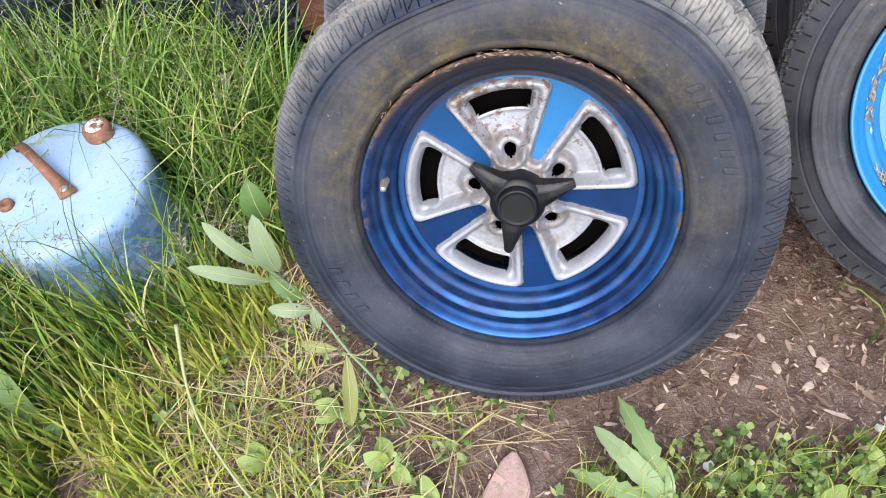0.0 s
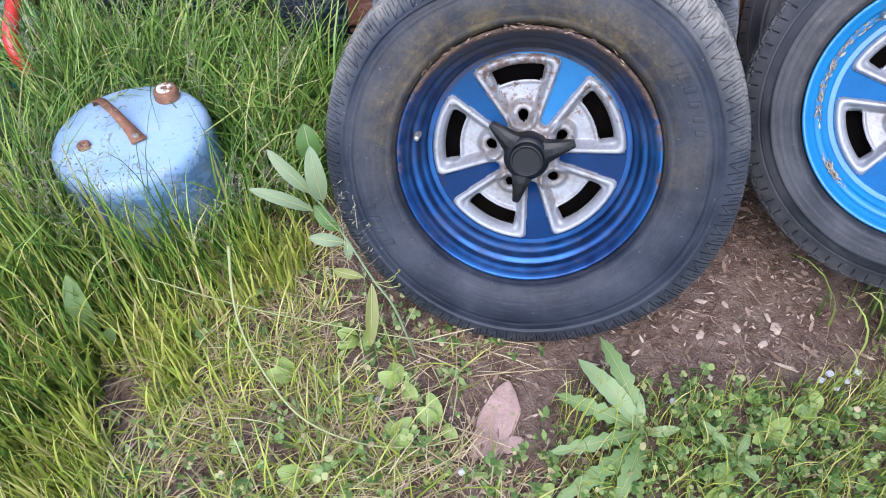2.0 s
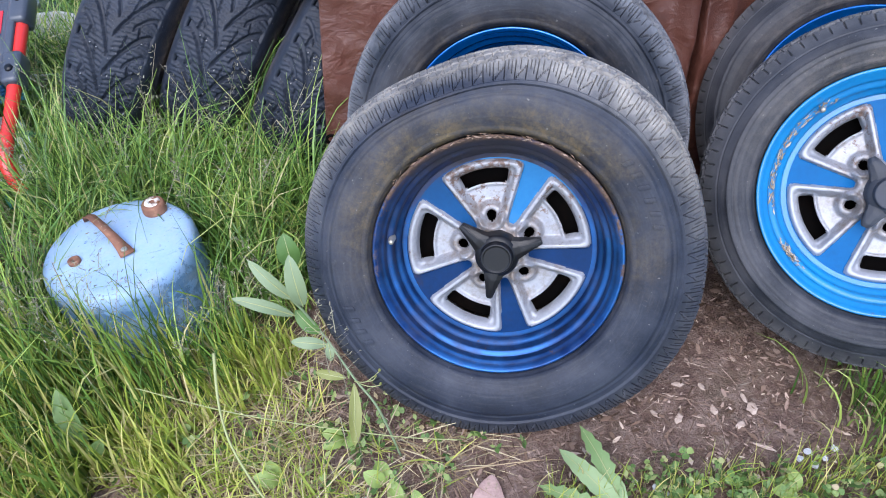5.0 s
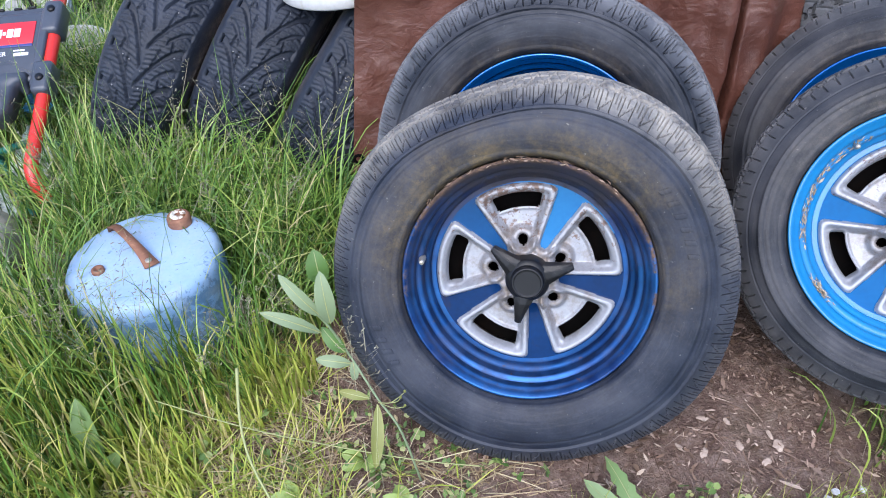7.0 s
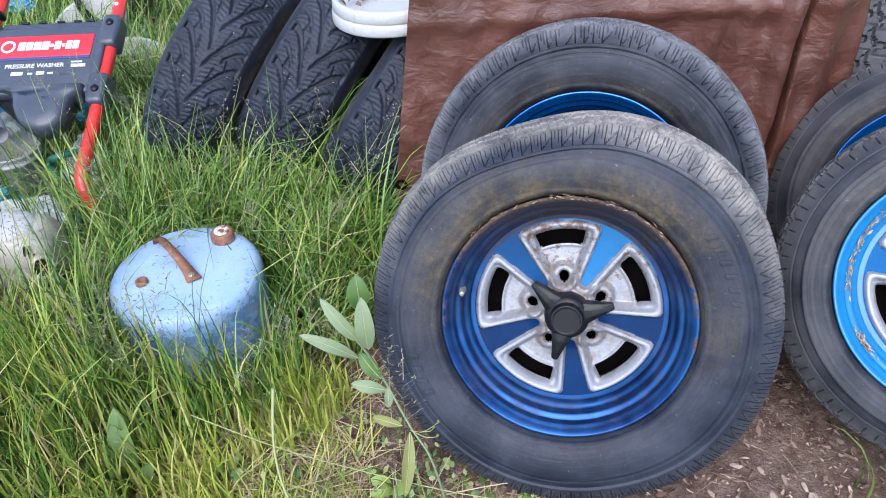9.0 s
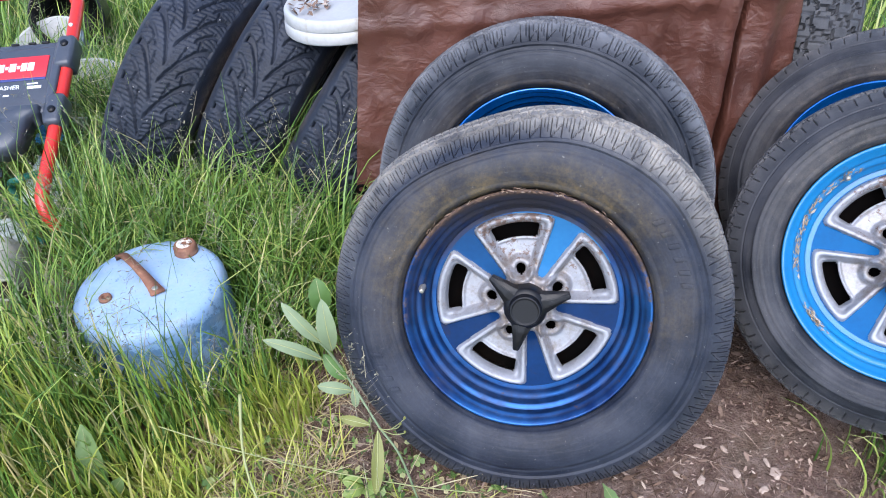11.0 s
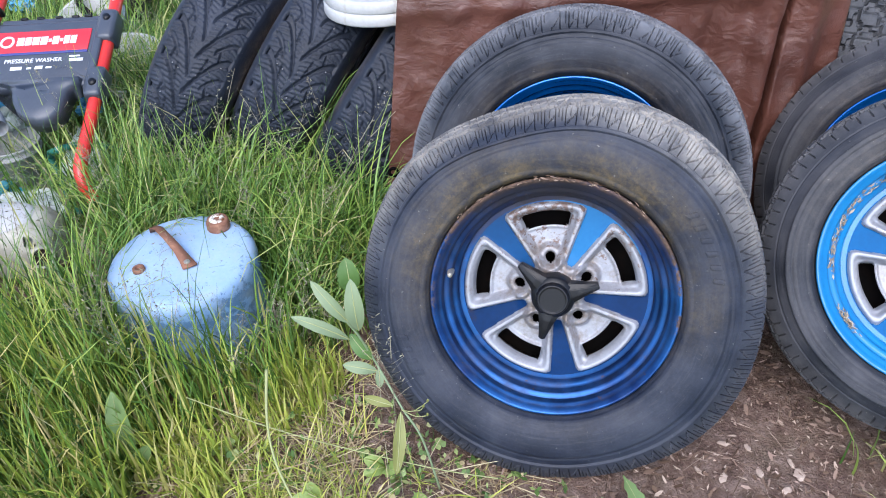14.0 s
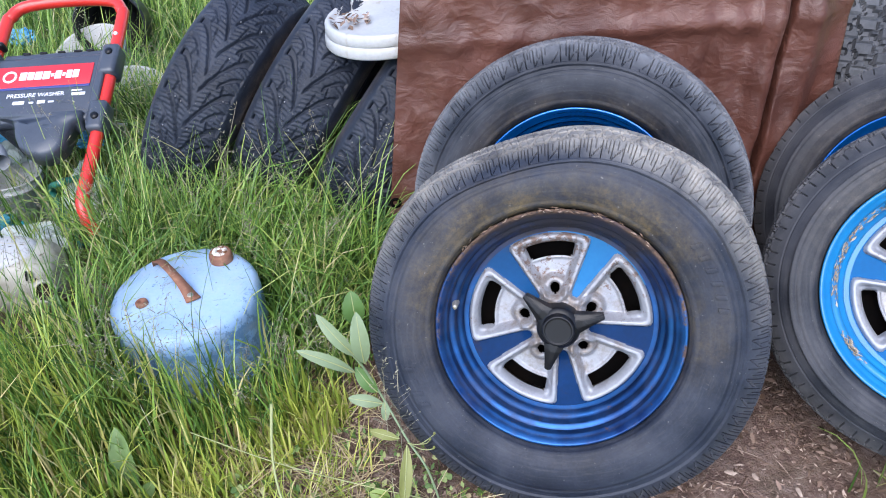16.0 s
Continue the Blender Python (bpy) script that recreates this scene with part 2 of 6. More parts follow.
def silver_paint():
    """Dull silver wheel paint with brown grime, rust specks and rusty runs round the hub."""
    m, nt, bsdf, co = begin("silver_wheel_paint")
    broad, grain = noise_of(nt, co, 18.0, 5.0, 0.6), noise_of(nt, co, 170.0, 3.0)
    colour = ramp_of(nt, maths(nt, "ADD", maths(nt, "MULTIPLY", broad, 0.7), maths(nt, "MULTIPLY", grain, 0.3)), [(0.3, (0.235, 0.24, 0.268)), (0.62, (0.335, 0.345, 0.38))])
    sep = nt.nodes.new("ShaderNodeSeparateXYZ")
    nt.links.new(co, sep.inputs[0])
    radius = maths(nt, "SQRT", maths(nt, "ADD", maths(nt, "MULTIPLY", sep.outputs[0], sep.outputs[0]), maths(nt, "MULTIPLY", sep.outputs[2], sep.outputs[2])))
    hub = maths(nt, "SUBTRACT", noise_of(nt, co, 34.0, 7.0, 0.75), maths(nt, "MULTIPLY", maths(nt, "SUBTRACT", radius, 0.06), 2.2))
    colour = mixed(nt, ramp_of(nt, hub, [(0.37, (0, 0, 0)), (0.60, (0.80, 0.80, 0.80))]), colour, (0.15, 0.11, 0.078))
    high = maths(nt, "ADD", noise_of(nt, co, 60.0, 6.0, 0.75), maths(nt, "MULTIPLY", sep.outputs[2], 1.1))
    spots = ramp_of(nt, high, [(0.635, (0, 0, 0)), (0.70, (1, 1, 1))])
    colour = mixed(nt, maths(nt, "MULTIPLY", spots, 0.8), colour, (0.13, 0.065, 0.035))
    nt.links.new(colour, bsdf.inputs["Base Color"])
    nt.links.new(maths(nt, "ADD", maths(nt, "MULTIPLY", broad, 0.3), maths(nt, "ADD", maths(nt, "MULTIPLY", spots, 0.3), 0.28)), bsdf.inputs["Roughness"])
    bsdf.inputs["Metallic"].default_value = 0.25
    bumped(nt, bsdf, maths(nt, "ADD", maths(nt, "MULTIPLY", broad, 0.4), maths(nt, "MULTIPLY", spots, 0.2)), 0.1, 0.002)
    return m


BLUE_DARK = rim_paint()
BLUE_WEDGE = plain("azure_enamel", (0.004, 0.100, 0.275), (0.003, 0.072, 0.21), 0.55, 0.0, 10, 130, 0.05, (0.05, 0.04, 0.035), (0.68, 0.76), 60.0)
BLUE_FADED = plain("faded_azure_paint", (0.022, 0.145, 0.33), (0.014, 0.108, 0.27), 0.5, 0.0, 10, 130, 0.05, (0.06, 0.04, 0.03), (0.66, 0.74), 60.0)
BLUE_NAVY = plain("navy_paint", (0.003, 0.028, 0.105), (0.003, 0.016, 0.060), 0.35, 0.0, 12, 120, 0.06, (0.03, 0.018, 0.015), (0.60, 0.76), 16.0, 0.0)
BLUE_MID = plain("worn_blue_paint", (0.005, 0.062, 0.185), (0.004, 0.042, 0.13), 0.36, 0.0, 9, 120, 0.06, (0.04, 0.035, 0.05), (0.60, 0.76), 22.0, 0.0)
BLUE_BRIGHT = plain("bright_blue_paint", (0.005, 0.180, 0.42), (0.004, 0.125, 0.33), 0.44, 0.0, 10, 130, 0.05, (0.07, 0.06, 0.055), (0.66, 0.77), 24.0, 0.4)
BLUE_DEEP = plain("glossy_blue_paint", (0.006, 0.150, 0.52), (0.004, 0.080, 0.34), 0.22, 0.6, 10, 130, 0.04, None, coat=0.8)
for enamel in (BLUE_NAVY, BLUE_MID, BLUE_WEDGE, BLUE_FADED):
    enamel.node_tree.nodes["Principled BSDF"].inputs["Specular IOR Level"].default_value = 0.14
SILVER = silver_paint()
BLACK_PLASTIC = plain("black_plastic", (0.008, 0.008, 0.010), (0.004, 0.004, 0.006), 0.36, 0.0, 20, 200, 0.06, (0.06, 0.058, 0.055), (0.66, 0.8), 50.0)
BLACK_PLASTIC.node_tree.nodes["Principled BSDF"].inputs["Specular IOR Level"].default_value = 0.3
EAR_GREY = plain("matt_dark_plastic", (0.030, 0.034, 0.046), (0.016, 0.018, 0.025), 0.62, 0.0, 20, 200, 0.08)
GREY_CAP = plain("faded_grey_plastic", (0.040, 0.044, 0.060), (0.026, 0.029, 0.038), 0.68, 0.0, 20, 200, 0.06)
# Near-black: shade inside the wheels, and the steel eyelet of the tarp.
SHADED_STEEL = plain("shaded_steel", (0.005, 0.004, 0.004), (0.002, 0.002, 0.002), 0.9, 0.0, 20, 120, 0.2, (0.010, 0.006, 0.004), (0.55, 0.75), 20.0)
SHADED_STEEL.node_tree.nodes["Principled BSDF"].inputs["Specular IOR Level"].default_value = 0.05
BRASS = plain("old_valve_metal", (0.55, 0.52, 0.46), (0.30, 0.27, 0.22), 0.4, 0.6, 60, 300, 0.1)

# ---- building blocks ----
def mesh_of(name, verts, faces, material, smooth=True):
    me = bpy.data.meshes.new(name)
    me.from_pydata([tuple(v) for v in verts], [], [tuple(f) for f in faces])
    me.materials.append(material)
    if smooth:
        me.polygons.foreach_set("use_smooth", [True] * len(me.polygons))
    me.update()
    return me


def part(name, shape, material, parent=None, label="", smooth=True):
    """Links a bmesh or a mesh as ONE object under a thing or a part."""
    if isinstance(shape, bmesh.types.BMesh):
        me = bpy.data.meshes.new(name)
        bmesh.ops.recalc_face_normals(shape, faces=shape.faces)
        shape.to_mesh(me)
        shape.free()
        me.materials.append(material)
        if smooth:
            me.polygons.foreach_set("use_smooth", [True] * len(me.polygons))
    else:
        me = shape
    ob = new(name, me)
    if parent:
        ob.parent = parent
    if label:
        ob["label"] = label
    return ob


def thing(name, m, label, category, group="", kind=""):
    ob = new(name)
    ob.empty_display_size = 0.05
    ob.matrix_basis = m
    return tagged(ob, label, category, group, kind)


def turned(profile, steps=96, axis="Y"):
    """A profile of (along, radius) turned round the axis, as vertices and faces; open at its ends."""
    a = np.linspace(0, 2 * np.pi, steps, endpoint=False)
    verts, faces, n = [], [], len(profile)
    for t in a:
        c, s = math.cos(t), math.sin(t)
        for y, r in profile:
            verts.append((r * c, y, r * s) if axis == "Y" else (r * c, r * s, y))
    for i in range(steps):
        j = (i + 1) % steps
        for k in range(n - 1):
            quad = (i * n + k, i * n + k + 1, j * n + k + 1, j * n + k)
            faces.append(quad if axis != "Y" else quad[::-1])
    return verts, faces


def turned_part(name, profile, material, parent, label="", steps=96, axis="Y"):
    v, f = turned(profile, steps, axis)
    bm = bmesh.new()
    vs = [bm.verts.new(p) for p in v]
    for q in f:
        bm.faces.new([vs[k] for k in q])
    bmesh.ops.remove_doubles(bm, verts=bm.verts, dist=1e-6)
    return part(name, bm, material, parent, label)


def slab(bm, size, at, bevel=0.003, m=None):
    """A bevelled box of that size round a centre, in a bmesh."""
    made = bmesh.ops.create_cube(bm, size=1.0, matrix=(m or Matrix()) @ Matrix.Translation(at) @ Matrix.Diagonal((*size, 1)))["verts"]
    if bevel:
        edges = list({e for v in made for e in v.link_edges})
        bmesh.ops.bevel(bm, geom=edges, offset=bevel, segments=2, affect="EDGES", profile=0.6)


def tube_mesh(name, points, radius, material, sides=12, closed_ends=True, radii=None):
    """A round tube along a smooth line through the points."""
    pts = [Vector(p) for p in points]
    line, rad = [], []
    radii = radii or [radius] * len(pts)
    for i in range(len(pts) - 1):
        p0, p1, p2, p3 = pts[max(i - 1, 0)], pts[i], pts[i + 1], pts[min(i + 2, len(pts) - 1)]
        for k in range(8):
            t = k / 8
            line.append(0.5 * ((2 * p1) + (p2 - p0) * t + (2 * p0 - 5 * p1 + 4 * p2 - p3) * t * t + (3 * p1 - p0 - 3 * p2 + p3) * t ** 3))
            rad.append(radii[i] * (1 - t) + radii[i + 1] * t)
    line.append(pts[-1])
    rad.append(radii[-1])
    verts, faces = [], []
    side = None
    for i, p in enumerate(line):
        way = (line[min(i + 1, len(line) - 1)] - line[max(i - 1, 0)]).normalized()
        if side is None:
            side = way.orthogonal().normalized()
        side = (side - way * side.dot(way)).normalized()
        up = way.cross(side)
        for k in range(sides):
            a = 2 * math.pi * k / sides
            verts.append(p + rad[i] * (math.cos(a) * side + math.sin(a) * up))
    for i in range(len(line) - 1):
        for k in range(sides):
            faces.append((i * sides + k, i * sides + (k + 1) % sides, (i + 1) * sides + (k + 1) % sides, (i + 1) * sides + k))
    if closed_ends:
        faces.append(tuple(range(sides))[::-1])
        faces.append(tuple(range((len(line) - 1) * sides, len(line) * sides)))
    return mesh_of(name, verts, faces, material)

# ---- tyres ----
def saw(x):
    return 2 * np.abs(x - np.floor(x + 0.5))


def tread_touring(th, v, side):
    """Depth of the grooves of a road tyre: th turns, v -1..1 across the running surface."""
    d = np.zeros_like(v)
    for at in (-0.86, -0.46, -0.06, 0.30, 0.64):
        d = np.maximum(d, (np.abs(v - at - 0.07 * (saw(th * 58) - 0.5)) < (0.075 if at < -0.8 else 0.046)) * 0.009)
    rib = v > 0.66
    d = np.maximum(d, rib * shoulder_cut(th, 0.4 + 0.6 * (1 - v) / 0.34))
    mid = np.abs((th * 75 + 0.9 * v + 0.5 * (v > 0.2)) % 1.0 - 0.5) < 0.055
    fine = np.abs((th * 150 - 0.8 * v) % 1.0 - 0.5) < 0.07
    d = np.maximum(d, (~rib) * np.where(mid, 0.0042, fine * 0.0018))
    return d


def shoulder_cut(th, s, count=58):
    """Straight and slanting cuts of a shoulder, like a row of the letter N: s 0 at its foot, 1 at the first groove."""
    u = (th * count) % 1.0
    away = lambda at: np.abs((u - at + 0.5) % 1.0 - 0.5)
    d = (away(0.12) < 0.018) * (s > 0.06) * 0.0032
    d = np.maximum(d, (away(0.60 - 0.46 * (s - 0.06) / 0.60) < 0.020) * (s > 0.06) * (s < 0.66) * 0.0026)
    d = np.maximum(d, (away(0.62) < 0.018) * (s > 0.06) * 0.0032)
    for at, foot in ((0.40, 0.55), (0.80, 0.34), (0.95, 0.50)):
        d = np.maximum(d, (away(at) < 0.017) * (s > foot) * 0.0024)
    return d


def tread_winter(th, v, side):
    """A directional winter tread: long curved grooves that meet in the middle, with fine sipes between."""
    a = np.abs(v)
    k = 22.0
    bow = 1.30 * a - 0.72 * a * a + 0.22 * (v > 0)
    ph = (th * k - 2.1 * bow) % 1.0
    main = np.abs(ph - 0.5) < 0.078 + 0.030 * a
    d = main * 0.0100
    ph2 = (th * k - 2.1 * bow + 0.5) % 1.0
    short = (np.abs(ph2 - 0.5) < 0.066) & (a > 0.40)
    d = np.maximum(d, short * 0.007)
    link = (np.abs(a - 0.24 - 0.16 * (ph - 0.5)) < 0.022) & (ph > 0.55) & (ph < 0.95)
    link2 = (np.abs(a - 0.60 + 0.16 * (ph - 0.5)) < 0.022) & (ph > 0.6)
    d = np.maximum(d, (link | link2) * 0.007)
    wig = th * k * 8 + 0.22 * saw(v * 16) - 6.5 * (0.55 * a - 0.5 * a * a)
    sipe = (np.abs(wig % 1.0 - 0.5) < 0.14) & (a > 0.06)
    return np.maximum(d, sipe * 0.0026)


def tread_blocks(th, v, side):
    """Square blocks with stepped edges."""
    k = 40
    row = np.floor((v + 1) * 2.5)
    slot = (th * k + 0.37 * row + 0.10 * np.sign(np.sin((v + 1) * 24))) % 1.0
    across = np.abs(slot - 0.5) < 0.13
    seam = np.abs(((v + 1) * 2.5 + 0.10 * np.sign(np.sin(th * k * 2 * np.pi))) % 1.0 - 0.5) > 0.455
    sipe = np.abs((th * k * 2 + 0.37 * row) % 1.0 - 0.5) < 0.08
    return np.maximum(np.maximum(across * 0.009, seam * 0.008), sipe * 0.0025)


def tyre_mesh(name, tread, material, bead=0.2045, belly=0.262, crown=0.346, width=0.170, bulge=0.024, turns=900, shoulder_marks=62, dent=(), crisp=True, across=48):
    """A tyre round the y axis whose front bead lies at y = 0. dent: (angle, spread, depth, share at the back) of sunken stretches of the tread; a negative depth bulges."""
    prof, tag = [], []

    def run(points, kind, n):
        for k in range(n):
            t = k / n
            p0, p1, p2, p3 = points
            prof.append(tuple((1 - t) ** 3 * a + 3 * (1 - t) ** 2 * t * b + 3 * (1 - t) * t * t * c + t ** 3 * e for a, b, c, e in zip(p0, p1, p2, p3)))
            tag.append((kind, t))

    edge = crown - 0.013
    y0, y1 = 0.014, width - 0.014
    run([(0.018, bead + 0.002), (0.010, bead + 0.004), (0.002, bead + 0.005), (-0.004, bead + 0.009)], 0, 4)
    run([(-0.004, bead + 0.009), (-bulge * 1.1, belly - 0.035), (-bulge * 1.25, belly + 0.010), (-bulge * 0.80, crown - 0.060)], 1, 34)
    run([(-bulge * 0.80, crown - 0.060), (-bulge * 0.6, crown - 0.046), (y0 - 0.017, edge - 0.013), (y0, edge)], 2, 22)
    run([(y0, edge), (y0 + 0.032, crown + 0.004), (y1 - 0.032, crown + 0.004), (y1, edge)], 3, across)
    run([(y1, edge), (y1 + 0.010, edge - 0.006), (width + bulge * 0.5, crown - 0.045), (width + bulge * 0.80, crown - 0.060)], 4, 8)
    run([(width + bulge * 0.80, crown - 0.060), (width + bulge * 1.25, belly + 0.010), (width + bulge * 1.1, belly - 0.035), (width + 0.004, bead + 0.009)], 1, 10)
    prof.append((width - 0.018, bead + 0.002))
    tag.append((0, 1.0))
    prof = np.array(prof)
    way = np.gradient(prof, axis=0)
    out = np.stack([-way[:, 1], way[:, 0]], 1)
    out /= np.linalg.norm(out, axis=1, keepdims=True)
    kind = np.array([k for k, _ in tag])
    tt = np.array([t for _, t in tag])
    th = np.arange(turns) / turns
    TH, K = np.meshgrid(th, np.arange(len(prof)), indexing="ij")
    depth = np.zeros_like(TH)
    on = kind[K] == 3
    depth = np.where(on, tread(TH, 2 * tt[K] - 1, 0), depth)
    sh = kind[K] == 2
    if shoulder_marks and shoulder_marks > 70:
        nick = np.abs((TH * shoulder_marks) % 1.0 - 0.5) < 0.055
        depth = np.where(sh & nick & (tt[K] > 0.66), 0.0034, depth)
        depth = np.where(sh & (tt[K] > 0.45) & (tt[K] < 0.50), 0.0010, depth)
    elif shoulder_marks:
        depth = np.where(sh & (tt[K] > 0.34), shoulder_cut(TH, (tt[K] - 0.31) / 0.67), depth)
        depth = np.where(sh & (tt[K] > 0.14) & (tt[K] < 0.28), -0.0034, depth)
    wall = (kind[K] == 1) & (K < len(prof) // 2)
    rr = prof[:, 1][K]
    for at, wd, dp in ((bead + 0.014, 0.0030, -0.0018), (crown - 0.066, 0.0024, 0.0016), (bead + 0.034, 0.0014, -0.0006)):
        depth = np.where(wall & (np.abs(rr - at) < wd), dp, depth)
    y = prof[:, 0][K] - out[:, 0][K] * depth
    r = prof[:, 1][K] - out[:, 1][K] * depth
    ang = 2 * np.pi * TH
    for at, spread, deep, behind in dent:
        gap = (ang - radians(at) + np.pi) % (2 * np.pi) - np.pi
        fade = 1 - (1 - behind) * np.clip(y / width, 0, 1)
        r = r - deep * fade * np.exp(-(gap / radians(spread)) ** 2) * np.clip((r - 0.24) / 0.10, 0, 1)
    v = np.stack([r * np.cos(ang), y, r * np.sin(ang)], -1).reshape(-1, 3)
    n = len(prof)
    i, k = np.meshgrid(np.arange(turns), np.arange(n - 1), indexing="ij")
    j = (i + 1) % turns
    f = np.stack([i * n + k, i * n + k + 1, j * n + k + 1, j * n + k], -1).reshape(-1, 4)
    me = bpy.data.meshes.new(name)
    me.vertices.add(len(v))
    me.vertices.foreach_set("co", v.ravel())
    me.loops.add(f.size)
    me.loops.foreach_set("vertex_index", f.ravel().astype(np.int32))
    me.polygons.add(len(f))
    me.polygons.foreach_set("loop_start", np.arange(0, f.size, 4, dtype=np.int32))
    me.polygons.foreach_set("use_smooth", ((kind[k] != 2) & (kind[k] != 3) | (not crisp)).ravel())
    me.update(calc_edges=True)
    me.materials.append(material)
    return me


def rim_part(parent, paint, label):
    """The rolled lip, the steps and the barrel of a steel rim."""
    prof = [(0.010, 0.2015), (0.003, 0.2070), (-0.0025, 0.2085), (-0.0045, 0.2062), (-0.003, 0.2030), (0.003, 0.1990), (0.007, 0.1955), (0.010, 0.1915), (0.0125, 0.1902), (0.021, 0.1896), (0.0225, 0.1885),
            (0.0235, 0.1850), (0.026, 0.1805), (0.028, 0.1790), (0.040, 0.1782), (0.0425, 0.1770), (0.0445, 0.1740), (0.048, 0.1700), (0.052, 0.1685), (0.064, 0.1680), (0.066, 0.160),
            (0.075, 0.158), (0.11, 0.160), (0.150, 0.178), (0.166, 0.196), (0.172, 0.207)]
    return turned_part("rim", prof, paint, parent, label, 180)


def face_mesh(first, paint, inset_paint):
    """The pressed wheel face: silver pockets with windows and stud holes, and five painted wedges. Returns the silver mesh and the wedges."""
    NR, NT = 74, 720
    r = np.linspace(0.018, 0.168, NR)
    a = np.linspace(0, 2 * np.pi, NT, endpoint=False)
    R, A = np.meshgrid(r, a, indexing="ij")
    phi = (A - radians(first) + radians(36)) % radians(72) - radians(36)
    px, py = R * np.cos(phi), R * np.sin(phi)
    gap = radians(36) - np.abs(phi)
    along, off = R * np.cos(gap), R * np.sin(gap)
    wedge = np.where(along > 0.060, off - (0.0075 + (along - 0.060) * 0.165), np.hypot(off, along - 0.060) - 0.0075)
    outer = 0.1575 - R
    k = 0.012
    h = np.clip(0.5 + 0.5 * (outer - wedge) / k, 0, 1)
    dist = outer * (1 - h) + wedge * h - k * h * (1 - h)
    step = lambda x, lo, hi: np.clip((x - lo) / (hi - lo), 0, 1) ** 2 * (3 - 2 * np.clip((x - lo) / (hi - lo), 0, 1))
    high = 0.0085 * step(dist, -0.001, 0.0045) - 0.022 * step(dist, 0.0075, 0.021) * step(R, 0.03, 0.06)
    lug = np.hypot(px - 0.0603, py)
    high = high + (0.0135 * (1 - step(lug, 0.016, 0.027)) - 0.006 * (1 - step(lug, 0.0076, 0.0120))) * step(R, 0.03, 0.04)
    dx, dy = np.abs(R - 0.1275), np.abs(phi) * 0.1275
    q = np.hypot(np.maximum(dx - 0.0065, 0), np.maximum(dy - 0.0355, 0)) - 0.0045 + np.minimum(np.maximum(dx - 0.0065, dy - 0.0355), 0)
    high = high + 0.0045 * (1 - step(np.abs(q - 0.004), 0.0, 0.005)) - 0.006 * (1 - step(q, -0.001, 0.003))
    hole = (q < 0) | (lug < 0.0076)
    Y = 0.059 - high - 0.012 * (1 - step(R, 0.03, 0.075))
    V = np.stack([R * np.cos(A), Y, R * np.sin(A)], -1).reshape(-1, 3)
    silver, ringed, wedges = [], [], [[] for _ in range(5)]
    for i in range(NR - 1):
        for j in range(NT):
            j2 = (j + 1) % NT
            if hole[i, j] or hole[i + 1, j2] or hole[i + 1, j] or hole[i, j2]:
                continue
            f = (i * NT + j, i * NT + j2, (i + 1) * NT + j2, (i + 1) * NT + j)
            if dist[i, j] + dist[i + 1, j2] > 0.0:
                silver.append(f)
            elif R[i, j] > 0.1585:
                ringed.append(f)
            else:
                n = int(((A[i, j] - radians(first)) % (2 * np.pi)) // radians(72))
                wedges[n].append(f)

    def own(name, faces, mat):
        used = sorted({k for f in faces for k in f})
        at = {k: n for n, k in enumerate(used)}
        return mesh_of(name, V[used], [[at[k] for k in f] for f in faces], mat)

    return own("wheel_face", silver, paint), [own("inset", w, inset_paint) for w in wedges], own("face_ring", ringed, inset_paint)


def spinner(parent, wings, body, plate, reach, big=1.15):
    """A centre cap with three ears."""
    cap = turned_part("centre_cap", [(0.062, 0.040), (0.035, 0.0385), (0.016, 0.037), (0.011, 0.0345), (0.009, 0.0285), (0.0085, 0.0278), (0.000, 0.0272), (-0.0010, 0.0270), (-0.0028, 0.0254), (-0.0030, 0.0250), (-0.0030, 0.0228), (-0.0028, 0.0224), (-0.0016, 0.0218), (-0.0015, 0.0213), (-0.0015, 0.0190), (-0.0015, 0.0)], body, parent, "", 64)
    if plate is not body:
        turned_part("cap_plate", [(-0.001, 0.0265), (-0.0045, 0.0260), (-0.0054, 0.0250), (-0.0055, 0.0240), (-0.0055, 0.0200), (-0.0055, 0.0)], plate, cap, "faded grey round cap plate", 48)
    for w in wings:
        bm = bmesh.new()
        ring = []
        for t, half, lo, hi in ((0.024, 0.0215, 0.034, 0.010), (0.042, 0.0150, 0.033, 0.009), (0.060, 0.0100, 0.030, 0.011), (reach, 0.0058, 0.026, 0.015)):
            ring.append([bm.verts.new((t, lo, -half)), bm.verts.new((t, hi + 0.003, -half * 0.92)), bm.verts.new((t, hi, -half * 0.35)), bm.verts.new((t, hi, half * 0.35)), bm.verts.new((t, hi + 0.003, half * 0.92)), bm.verts.new((t, lo, half))])
        for p, q in zip(ring, ring[1:]):
            for k in range(6):
                bm.faces.new((p[k], p[(k + 1) % 6], q[(k + 1) % 6], q[k]))
        bm.faces.new(ring[0][::-1])
        bm.faces.new(ring[-1])
        bmesh.ops.bevel(bm, geom=bm.edges[:], offset=0.0009, segments=2, affect="EDGES")
        bmesh.ops.rotate(bm, verts=bm.verts, cent=(0, 0, 0), matrix=Matrix.Rotation(-radians(w), 3, "Y"))
        part("spinner_ear", bm, body, cap, smooth=False)
    cap.matrix_basis = Matrix.Translation((0, 0.004, 0)) @ Matrix.Diagonal((big, 1.0, big, 1))
    return cap


